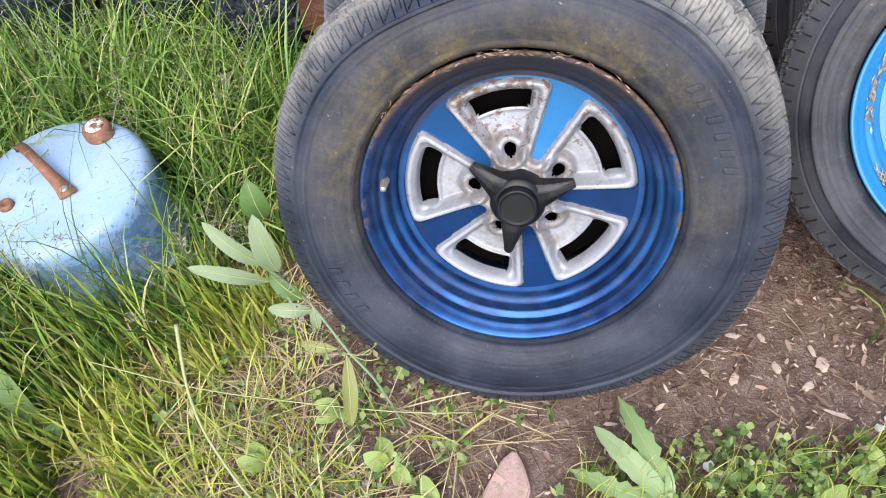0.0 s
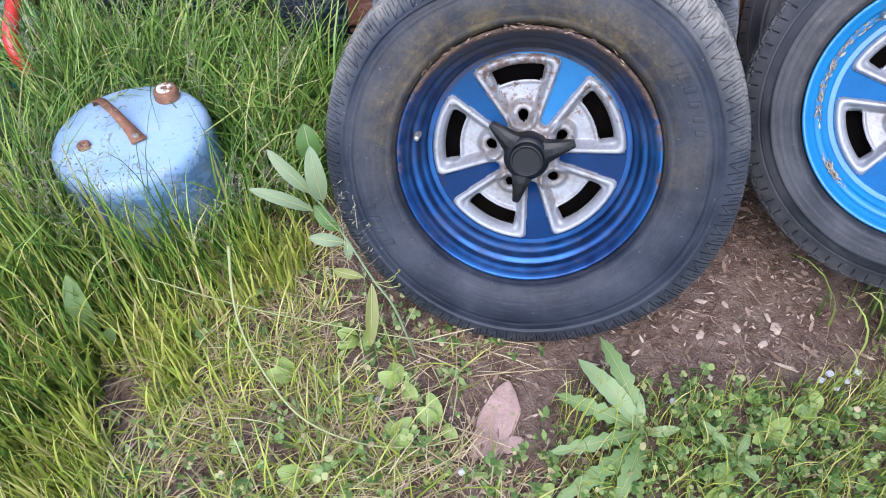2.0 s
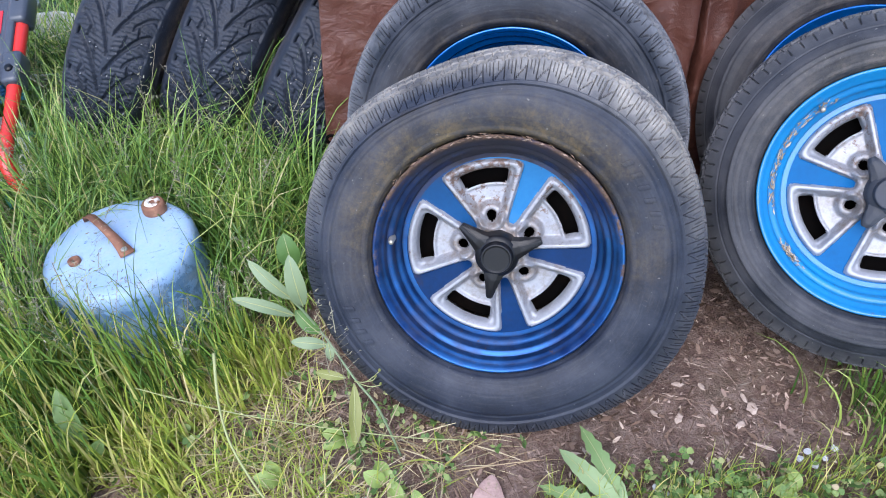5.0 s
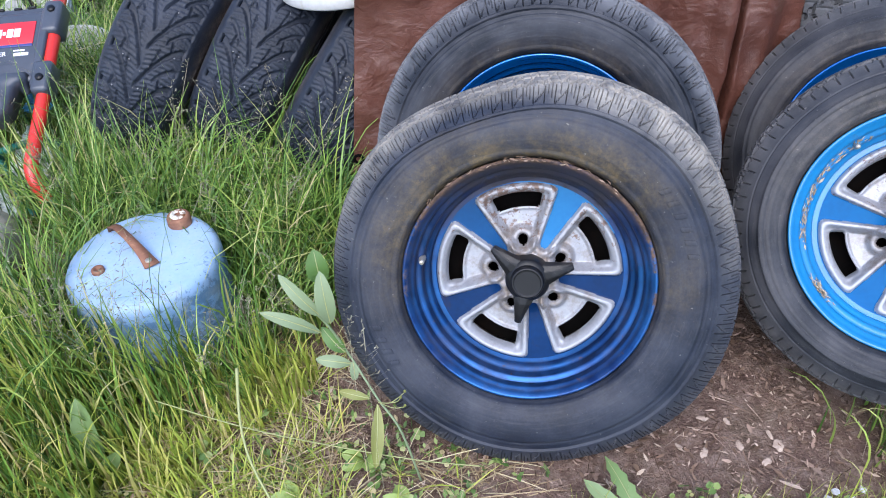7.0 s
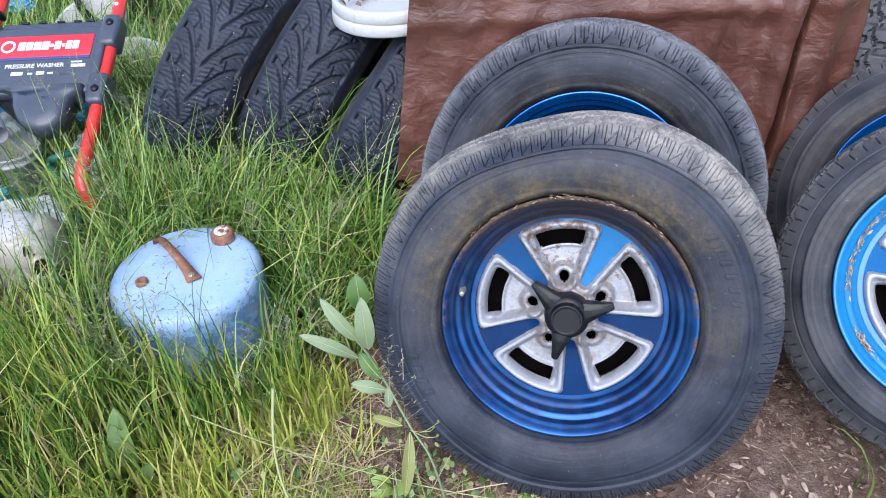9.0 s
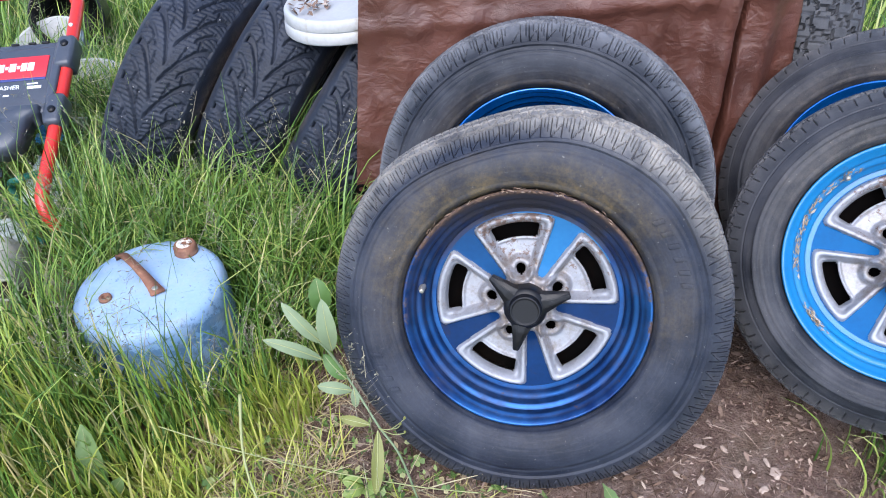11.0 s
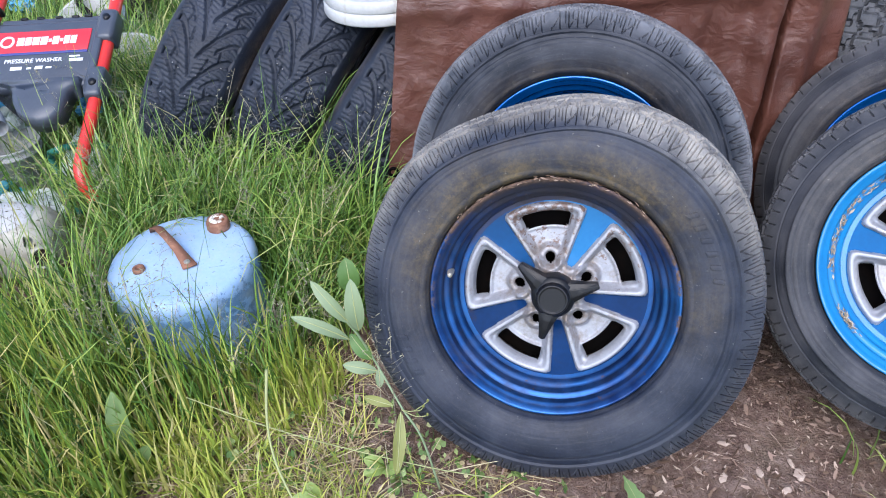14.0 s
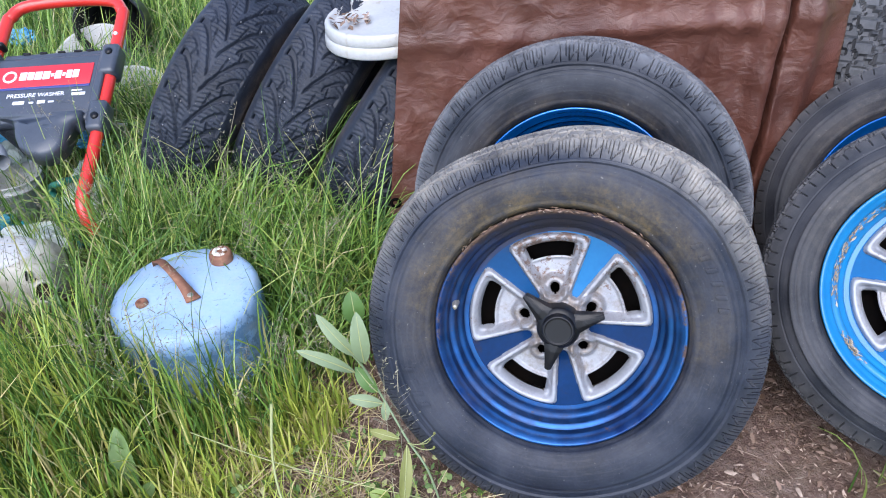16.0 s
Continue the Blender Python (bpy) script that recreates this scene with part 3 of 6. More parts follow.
def marks_on(parent, material, spans, radius, tall):
    """Raised worn lettering of a sidewall as plain bars."""
    for start, count, step in spans:
        for k in range(count):
            a = radians(start - k * step)
            bm = bmesh.new()
            slab(bm, (tall * 0.50, 0.0016, tall), (0, -0.0262, radius), 0.0006)
            for v in bm.verts:
                v.co.x += 0.3 * (v.co.z - radius)
            bmesh.ops.rotate(bm, verts=bm.verts, cent=(0, 0, 0), matrix=Matrix.Rotation(math.pi / 2 - a, 3, "Y"))
            part("raised_mark", bm, material, parent)


def car_wheel(m, label, rubber, paint, wedge_paints, face=True, first=101, ears=(20, 140, 260), cap=(None, None, 0.074), dent=(), crown=0.346, marks=(), valve=172, rim_label="", shoulder=62, turns=900):
    ob = thing("car_wheel", m, label, "wheel", "wheels leaning by the tarp")
    tyre = part("tyre", tyre_mesh("tyre", tread_touring, rubber, crown=crown, dent=dent, shoulder_marks=shoulder, turns=turns, across=48 if turns > 900 else 28), rubber, ob)
    if marks:
        marks_on(tyre, rubber, marks, crown - 0.084, 0.017)
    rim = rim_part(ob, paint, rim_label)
    if face:
        silver, wedges, ringed = face_mesh(first, SILVER, wedge_paints[0])
        plate = part("wheel_face", silver, SILVER, ob, "silver pressed steel wheel face with rust spots")
        ringed.materials[0] = paint
        part("face_ring", ringed, paint, plate)
        for n, w in enumerate(wedges):
            w.materials[0] = wedge_paints[n]
            part("painted_inset", w, wedge_paints[n], plate)
        spinner(ob, ears, *cap)
        a = radians(valve)
        stem = tube_mesh("valve_stem", [(0.181 * math.cos(a), 0.032, 0.181 * math.sin(a)), (0.180 * math.cos(a), 0.018, 0.180 * math.sin(a)), (0.178 * math.cos(a), 0.004, 0.178 * math.sin(a))], 0.004, BRASS, 10, True, [0.0065, 0.0055, 0.004])
        part("valve_stem", stem, BRASS, rim, "short metal valve stem")
    # Near-black disc stands for the shade seen through the wheel's windows.
    turned_part("shade_disc", [(0.118, 0.155), (0.122, 0.09), (0.122, 0.0)], SHADED_STEEL, ob, "near-black disc for the shade inside the wheel", 48)
    return ob

# ---- ground ----
def soil_material():
    m, nt, bsdf, co = begin("bare_soil")
    broad, mid, grain = noise_of(nt, co, 3.0, 5.0, 0.6), noise_of(nt, co, 26.0, 6.0, 0.7), noise_of(nt, co, 220.0, 4.0, 0.7)
    colour = ramp_of(nt, mid, [(0.30, (0.095, 0.052, 0.040)), (0.48, (0.222, 0.142, 0.112)), (0.66, (0.36, 0.262, 0.220))])
    moss = ramp_of(nt, noise_of(nt, co, 7.0, 6.0, 0.7), [(0.52, (0, 0, 0)), (0.66, (1, 1, 1))])
    colour = mixed(nt, maths(nt, "MULTIPLY", moss, 0.28), colour, (0.085, 0.080, 0.028))
    colour = mixed(nt, maths(nt, "MULTIPLY", grain, 0.45), colour, mixed(nt, 1.0, colour, (0.45, 0.42, 0.40), "MULTIPLY"))
    bits = ramp_of(nt, noise_of(nt, co, 95.0, 4.0, 0.8), [(0.58, (0, 0, 0)), (0.66, (1, 1, 1))])
    colour = mixed(nt, maths(nt, "MULTIPLY", bits, 0.6), colour, (0.40, 0.31, 0.245))
    flat = nt.nodes.new("ShaderNodeVectorMath")
    flat.operation = "LENGTH"
    nt.links.new(co, flat.inputs[0])
    meadow = ramp_of(nt, maths(nt, "ADD", maths(nt, "MULTIPLY", flat.outputs["Value"], 0.3), maths(nt, "MULTIPLY", broad, 0.3)), [(0.58, (0, 0, 0)), (0.85, (1, 1, 1))])
    colour = mixed(nt, meadow, colour, ramp_of(nt, mid, [(0.3, (0.045, 0.075, 0.018)), (0.7, (0.15, 0.20, 0.06))]))
    nt.links.new(colour, bsdf.inputs["Base Color"])
    bsdf.inputs["Roughness"].default_value = 0.9
    bumped(nt, bsdf, maths(nt, "ADD", maths(nt, "MULTIPLY", mid, 0.6), maths(nt, "MULTIPLY", grain, 0.4)), 1.0, 0.03)
    return m


SOIL = soil_material()


def lift(x, y):
    """Height of the uneven ground."""
    near = math.exp(-(x * x + y * y) / 9.0)
    return near * (0.020 * noise.noise((x * 2.3, y * 2.3, 0.3)) + 0.009 * noise.noise((x * 9, y * 9, 1.7)))


def ground_sheet():
    line = sorted({*(round(-2.6 + 0.035 * k, 3) for k in range(150)), *(s * v for s in (-1, 1) for v in (3.0, 3.5, 4.2, 5, 6.5, 9, 14, 25, 60, 150, 500))})
    verts = [(x, y, lift(x, y) - 0.004) for x in line for y in line]
    n = len(line)
    faces = [(i * n + j, (i + 1) * n + j, (i + 1) * n + j + 1, i * n + j + 1) for i in range(n - 1) for j in range(n - 1)]
    ob = new("ground", mesh_of("ground", verts, faces, SOIL))
    return tagged(ob, "brown bare soil with moss, leaf bits and grass", "ground", kind="structure")


ground = ground_sheet()

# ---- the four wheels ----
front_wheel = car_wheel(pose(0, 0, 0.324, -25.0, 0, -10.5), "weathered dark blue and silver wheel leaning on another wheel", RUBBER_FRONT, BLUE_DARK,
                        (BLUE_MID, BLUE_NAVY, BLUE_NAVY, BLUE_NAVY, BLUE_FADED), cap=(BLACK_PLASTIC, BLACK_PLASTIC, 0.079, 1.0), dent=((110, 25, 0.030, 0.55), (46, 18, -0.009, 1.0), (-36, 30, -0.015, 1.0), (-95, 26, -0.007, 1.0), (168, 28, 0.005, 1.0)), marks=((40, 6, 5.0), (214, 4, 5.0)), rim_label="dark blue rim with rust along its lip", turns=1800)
back_wheel = car_wheel(pose(0.0655, 0.2904, 0.3516, -22.8, 0, -13.2), "tyre on a glossy blue rim leaning on a brown tarp", RUBBER, BLUE_DEEP, (), False, crown=0.338, turns=1300, rim_label="glossy blue steel rim")
right_wheel = car_wheel(pose(0.6625, 0.0234, 0.3532, -34.6, 0, -30.4), "bright blue and silver wheel leaning on another wheel", RUBBER_DUSTY, BLUE_BRIGHT,
                        (BLUE_WEDGE, BLUE_WEDGE, BLUE_WEDGE, BLUE_WEDGE, BLUE_WEDGE), first=142.0, ears=(130, 250, 10), cap=(EAR_GREY, GREY_CAP, 0.068, 1.0), crown=0.312, valve=140, rim_label="bright blue rim with old leaves caught in it", shoulder=80)
right_back_wheel = car_wheel(pose(0.7334, 0.2797, 0.3262, -30.2, 0, -42.9), "tyre on a blue rim standing behind another wheel", RUBBER_DUSTY, BLUE_DEEP, (), False, crown=0.322, rim_label="glossy blue steel rim", shoulder=80)

# ---- winter tyres stacked on edge ----
WINTER = tyre_mesh("tyre", tread_winter, RUBBER_BLACK, bead=0.19, belly=0.25, crown=0.325, width=0.186, bulge=0.009, turns=760, shoulder_marks=0, crisp=False, across=84)
BLOCKY = tyre_mesh("tyre", tread_blocks, RUBBER_GREY, bead=0.20, belly=0.26, crown=0.345, width=0.20, bulge=0.014, turns=480, shoulder_marks=0)
PIN = plain("steel_stud", (0.30, 0.30, 0.32), (0.2, 0.2, 0.21), 0.5, 0.6)


STUD = mesh_of("stud", *turned([(-0.004, 0.0017), (0.0008, 0.0016), (0.0012, 0.0010), (0.0012, 0.0)], 8, "Z"), PIN)


def winter_tyre(m):
    ob = thing("winter_tyre", m, "black studded winter tyre standing on edge in tall grass", "tyre", "stacked winter tyres")
    part("tread_body", WINTER, RUBBER_BLACK, ob)
    r = random.Random(2)
    for _ in range(18):
        a, y = radians(r.uniform(-75, 75)), r.uniform(0.03, 0.156)
        pin = part("stud", STUD, PIN, ob)
        rise = 0.325 - 0.30 * ((y - 0.093) / 0.11) ** 2 * 0.035
        pin.matrix_basis = pose(rise * math.cos(a), y, rise * math.sin(a), 0, 90 - math.degrees(a), 0)
    turned_part("inner_liner", [(0.012, 0.191), (0.03, 0.23), (0.093, 0.30), (0.156, 0.23), (0.174, 0.191)], RUBBER_BLACK, ob, "", 64)
    return ob


def edge_pose(x, y, z, lean, yaw):
    """A tyre on edge whose axle runs across; lean: degrees its top falls to +x."""
    return pose(x, y, z) @ pose(0, 0, 0, 0, 0, yaw) @ pose(0, 0, 0, 0, lean, 0) @ pose(0, 0, 0, 0, 0, -90) @ pose(0, -0.096, 0)


for at in ((-0.763, 0.97, 0.305, 28, -14), (-0.527, 0.96, 0.300, 31, -14), (-0.296, 0.87, 0.282, 34, -14)):
    winter_tyre(edge_pose(*at))
block_tyre = thing("tyre", edge_pose(0.785, 0.98, 0.33, 6, -10), "black tyre with square tread blocks standing behind the tarp", "tyre")
part("tread_body", BLOCKY, RUBBER_GREY, block_tyre)
turned_part("inner_liner", [(0.012, 0.201), (0.03, 0.24), (0.10, 0.315), (0.17, 0.24), (0.188, 0.201)], RUBBER_BLACK, block_tyre, "", 64)

# ---- blue metal tank ----
def tank_paint():
    """Pale blue enamel, its wall darkened as shade, with chips, thickest where the wall meets the lid."""
    m, nt, bsdf, co = begin("pale_blue_enamel")
    broad, grain = noise_of(nt, co, 9.0, 5.0, 0.6), noise_of(nt, co, 150.0, 3.0)
    colour = ramp_of(nt, maths(nt, "ADD", maths(nt, "MULTIPLY", broad, 0.75), maths(nt, "MULTIPLY", grain, 0.25)), [(0.32, (0.245, 0.375, 0.585)), (0.66, (0.355, 0.482, 0.67))])
    sep = nt.nodes.new("ShaderNodeSeparateXYZ")
    nt.links.new(co, sep.inputs[0])
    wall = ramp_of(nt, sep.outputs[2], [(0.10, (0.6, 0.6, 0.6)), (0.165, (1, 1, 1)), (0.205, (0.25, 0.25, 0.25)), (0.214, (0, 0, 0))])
    # Deeper blue below the lid stands for the shaded side of the tank.
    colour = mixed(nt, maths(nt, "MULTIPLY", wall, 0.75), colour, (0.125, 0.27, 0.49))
    chips = maths(nt, "ADD", noise_of(nt, co, 42.0, 8.0, 0.78), maths(nt, "MULTIPLY", wall, 0.18))
    chipped = ramp_of(nt, chips, [(0.625, (0, 0, 0)), (0.650, (1, 1, 1))])
    colour = mixed(nt, maths(nt, "MULTIPLY", chipped, 0.85), colour, (0.075, 0.16, 0.28))
    dust = ramp_of(nt, noise_of(nt, co, 24.0, 7.0, 0.7), [(0.48, (0, 0, 0)), (0.70, (0.45, 0.45, 0.45))])
    colour = mixed(nt, dust, colour, (0.37, 0.41, 0.44))
    specks = ramp_of(nt, noise_of(nt, co, 120.0, 4.0, 0.7), [(0.635, (0, 0, 0)), (0.68, (1, 1, 1))])
    colour = mixed(nt, maths(nt, "MULTIPLY", specks, 0.75), colour, (0.10, 0.085, 0.08))
    nt.links.new(colour, bsdf.inputs["Base Color"])
    nt.links.new(maths(nt, "ADD", maths(nt, "MULTIPLY", broad, 0.3), 0.36), bsdf.inputs["Roughness"])
    bumped(nt, bsdf, maths(nt, "SUBTRACT", maths(nt, "MULTIPLY", broad, 0.6), maths(nt, "MULTIPLY", chipped, 0.12)), 0.3, 0.006)
    return m


TANK_BLUE = tank_paint()
RUSTY = plain("rusty_steel", (0.30, 0.145, 0.090), (0.16, 0.070, 0.044), 0.75, 0.2, 30, 160, 0.3, (0.36, 0.20, 0.12), (0.55, 0.7), 60.0)
tank = thing("tank", pose(-0.735, 0.272, 0.0) @ Matrix.Diagonal((1.03, 1.03, 1.0, 1)), "pale blue metal tank with rusty handle and cap in the grass", "tank")
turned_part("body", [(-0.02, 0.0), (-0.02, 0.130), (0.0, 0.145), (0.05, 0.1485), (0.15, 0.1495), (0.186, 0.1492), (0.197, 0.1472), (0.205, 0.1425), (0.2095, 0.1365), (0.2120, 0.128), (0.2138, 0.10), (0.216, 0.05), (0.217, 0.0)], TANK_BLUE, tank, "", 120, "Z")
turned_part("weld_seam", [(0.034, 0.1475), (0.037, 0.1510), (0.043, 0.1510), (0.046, 0.1475)], TANK_BLUE, tank, "", 96, "Z")


def tank_fittings():
    # the strap handle: a bent flat bar with a loop under its far end
    bm = bmesh.new()
    way = [(-0.080, 0.084, 0.204), (-0.077, 0.080, 0.226), (-0.058, 0.062, 0.237), (-0.028, 0.029, 0.238), (0.002, -0.005, 0.233), (0.018, -0.022, 0.221), (0.033, -0.042, 0.2185)]
    wide = [0.009, 0.009, 0.0085, 0.0085, 0.0095, 0.012, 0.015]
    rings = []
    for (x, y, z), w in zip(way, wide):
        side = Vector((0.84, 0.54, 0)) * w
        p = Vector((x, y, z))
        rings.append([bm.verts.new(p - side), bm.verts.new(p + side), bm.verts.new(p + side + Vector((0, 0, 0.004))), bm.verts.new(p - side + Vector((0, 0, 0.004)))])
    for a, b in zip(rings, rings[1:]):
        for k in range(4):
            bm.faces.new((a[k], a[(k + 1) % 4], b[(k + 1) % 4], b[k]))
    bm.faces.new(rings[0][::-1])
    bm.faces.new(rings[-1])
    bmesh.ops.bevel(bm, geom=bm.edges[:], offset=0.0012, segments=2, affect="EDGES")
    handle = part("handle", bm, RUSTY, tank, "rusty flat strap handle")
    part("rivet", tube_mesh("rivet", [(0.024, -0.030, 0.219), (0.024, -0.030, 0.2255), (0.024, -0.030, 0.227)], 0.006, BRASS, 12, True, [0.007, 0.0065, 0.003]), BRASS, handle, "pale worn rivet")
    cap = turned_part("filler_cap", [(0.0, 0.0), (0.0, 0.0235), (0.004, 0.0245), (0.018, 0.0235), (0.0225, 0.0215), (0.0235, 0.018), (0.0235, 0.0)], RUSTY, tank, "rusty brown round filler cap", 40, "Z")
    cap.matrix_basis = pose(0.056, 0.092, 0.2125)
    chip = turned_part("paint_patch", [(0.0, 0.016), (0.003, 0.0145), (0.0035, 0.007), (0.001, 0.006)], plain("chipped_white", (0.75, 0.72, 0.66), (0.55, 0.5, 0.44), 0.6, stain=RUST, stain_at=(0.5, 0.6), stain_scale=90.0), cap, "chipped white disc with a hole", 24, "Z")
    chip.matrix_basis = pose(0, 0, 0.0235)
    plug = turned_part("plug", [(0.0, 0.0), (0.0, 0.0125), (0.008, 0.0120), (0.0095, 0.0095), (0.0095, 0.006), (0.006, 0.0055), (0.006, 0.0)], RUSTY, tank, "small rusty plug", 28, "Z")
    plug.matrix_basis = pose(-0.071, -0.042, 0.2135)


tank_fittings()

# ---- brown tarp over a pile ----
def crease_height(nt, co):
    """Sharp folded creases: ridges of two warped cell patterns and a fine crumple."""
    warp = nt.nodes.new("ShaderNodeTexNoise")
    warp.inputs["Scale"].default_value = 6.0
    nt.links.new(co, warp.inputs["Vector"])
    shifted = nt.nodes.new("ShaderNodeVectorMath")
    shifted.operation = "MULTIPLY_ADD"
    nt.links.new(warp.outputs[1], shifted.inputs[0])
    shifted.inputs[1].default_value = (0.16, 0.16, 0.16)
    nt.links.new(co, shifted.inputs[2])
    out = None
    for scale, gain in ((13.0, 0.55), (31.0, 0.35), (70.0, 0.18)):
        cell = nt.nodes.new("ShaderNodeTexVoronoi")
        cell.feature = "F1"
        cell.inputs["Scale"].default_value = scale
        nt.links.new(shifted.outputs[0], cell.inputs["Vector"])
        part_of = maths(nt, "MULTIPLY", cell.outputs[0], gain)
        out = part_of if out is None else maths(nt, "ADD", out, part_of)
    return out


def tarp_material():
    m, nt, bsdf, co = begin("brown_tarp")
    broad, creases = noise_of(nt, co, 5.0, 6.0, 0.6), noise_of(nt, co, 34.0, 4.0, 0.62, (0.55, 1, 0.9), 0.8)
    weave = noise_of(nt, co, 420.0, 2.0, 0.5)
    colour = ramp_of(nt, broad, [(0.3, (0.060, 0.021, 0.014)), (0.7, (0.122, 0.046, 0.032))])
    wear = ramp_of(nt, creases, [(0.58, (0, 0, 0)), (0.80, (1, 1, 1))])
    colour = mixed(nt, maths(nt, "MULTIPLY", wear, 0.55), colour, (0.22, 0.13, 0.105))
    nt.links.new(colour, bsdf.inputs["Base Color"])
    nt.links.new(maths(nt, "ADD", maths(nt, "MULTIPLY", creases, 0.34), 0.27), bsdf.inputs["Roughness"])
    folds = crease_height(nt, co)
    bumped(nt, bsdf, maths(nt, "ADD", maths(nt, "ADD", maths(nt, "MULTIPLY", creases, 0.7), maths(nt, "MULTIPLY", weave, 0.10)), maths(nt, "MULTIPLY", folds, 0.65)), 0.46, 0.015)
    return m


TARP = tarp_material()


def tarp_cloth():
    NX, NZ = 320, 120
    verts, faces = [], []
    for i in range(NX + 1):
        u = i / NX
        for j in range(NZ + 1):
            v = j / NZ
            s = v * 1.45
            if s < 0.72:
                y, z = 0.50 + 0.10 * s, 0.03 + s
            else:
                t = (s - 0.72) / 0.73
                y, z = 0.572 + 0.73 * t * (0.8 + 0.2 * t), 0.75 + 0.06 * math.sin(t * 2.2)
            x = -0.318 + u * 0.975 + 0.125 * (z - 0.22) * (1 - u)
            ripple = 0.012 * noise.noise((x * 4, z * 3, y * 2)) + 0.010 * noise.noise((x * 11, z * 5, 3.1)) + 0.0050 * noise.noise((x * 27, z * 20, 7.7)) - 0.009 * abs(noise.noise((x * 9 + z * 5, z * 9 - x * 4, 2.2)))
            at = u + 0.055 * (0.7 - z)
            fold = 0.075 * math.exp(-((at - 0.850) / 0.0065) ** 2) - 0.030 * math.exp(-((at - 0.815) / 0.035) ** 2) - 0.026 * math.exp(-((at - 0.900) / 0.050) ** 2)
            fold += 0.006 * math.sin(70 * at + 6 * z) * max(0.0, min(1.0, (at - 0.62) / 0.12))
            band = -0.02 * math.exp(-((z - 0.60 - 0.03 * u) / 0.02) ** 2) * (0.3 + 0.7 * u) * (1.0 if u < 0.78 else 0.35)
            y += 0.05 * max(0.0, (u - 0.72) / 0.28) ** 2
            verts.append((x, y + ripple + fold + band, z + 0.3 * ripple))
    for i in range(NX):
        for j in range(NZ):
            a = i * (NZ + 1) + j
            faces.append((a, a + NZ + 1, a + NZ + 2, a + 1))
    me = mesh_of("cloth", verts, faces, TARP)
    ob = part("cloth", me, TARP, tarp)
    s = ob.modifiers.new("thick", "SOLIDIFY")
    s.thickness = 0.003
    return ob


tarp = thing("tarp", pose(0, 0, 0), "brown woven plastic tarp hanging in creases over a pile", "tarp")
tarp_cloth()
part("grommet", tube_mesh("grommet", [(-0.300 + 0.010 * math.cos(a), 0.487, 0.262 + 0.010 * math.sin(a)) for a in np.linspace(0, 2 * math.pi, 13)], 0.0035, SHADED_STEEL, 8), SHADED_STEEL, tarp, "dark round eyelet")

# ---- pressure washer ----
RED = plain("red_enamel", (0.62, 0.035, 0.025), (0.50, 0.022, 0.018), 0.32, 0.0, 10, 140, 0.05, (0.30, 0.05, 0.03), (0.66, 0.76), 40.0, 0.3)
NAVY_PLASTIC = plain("dark_blue_grey_plastic", (0.062, 0.072, 0.094), (0.040, 0.047, 0.064), 0.36, 0.0, 14, 180, 0.08, (0.11, 0.11, 0.12), (0.66, 0.8), 40.0)
DUCT_GREY = plain("pale_grey_plastic", (0.36, 0.37, 0.39), (0.24, 0.25, 0.27), 0.45, 0.0, 14, 180, 0.08)
STICKER_RED = plain("red_sticker", (0.60, 0.030, 0.045), (0.52, 0.025, 0.035), 0.35, 0.0, 20, 200, 0.03)
STICKER_BLUE = plain("blue_stripe", (0.05, 0.06, 0.22), (0.04, 0.05, 0.18), 0.4, 0.0, 20, 200, 0.03)
WHITE_PRINT = plain("white_print", (0.80, 0.80, 0.82), (0.66, 0.66, 0.70), 0.5, 0.0, 60, 300, 0.03)
WHITE_PLASTIC = plain("dirty_white_plastic", (0.50, 0.50, 0.51), (0.37, 0.37, 0.37), 0.45, 0.0, 9, 130, 0.08, (0.30, 0.24, 0.16), (0.60, 0.76), 26.0)
CREAM_PLASTIC = plain("yellowed_plastic", (0.43, 0.415, 0.36), (0.30, 0.285, 0.23), 0.45, 0.0, 9, 130, 0.08, (0.24, 0.20, 0.12), (0.58, 0.75), 22.0)
TEAL_PLASTIC = plain("teal_plastic", (0.03, 0.26, 0.32), (0.02, 0.16, 0.22), 0.3, 0.0, 12, 140, 0.05)
SKY_BLUE = plain("sky_blue_plastic", (0.10, 0.42, 0.75), (0.06, 0.30, 0.60), 0.4, 0.0, 12, 140, 0.06, (0.6, 0.65, 0.7), (0.6, 0.7), 40.0)

# the handle lies tilted far back, its feet in the grass
washer = thing("pressure_washer", pose(-1.231, 0.572, 0.216, -65.5, -1, 0.5), "red and dark grey pressure washer tilted back in the grass", "washer")
W2 = 0.165
frame_tube = tube_mesh("handle_frame", [(W2 + 0.014, 0.056, -0.034), (W2 + 0.004, 0.024, -0.010), (W2 - 0.003, 0.005, 0.024), (W2 - 0.002, 0, 0.07), (W2, 0, 0.20), (W2, 0, 0.590), (W2 - 0.008, 0, 0.648), (W2 - 0.045, 0, 0.685), (0, 0, 0.696), (-W2 + 0.045, 0, 0.685), (-W2 + 0.008, 0, 0.648), (-W2, 0, 0.590), (-W2, 0, 0.20), (-W2, 0, 0.02), (-W2 - 0.012, 0.004, -0.035), (-W2 - 0.05, 0.09, -0.15)], 0.0162, RED, 18)
part("handle_frame", frame_tube, RED, washer, "red bent steel tube handle")


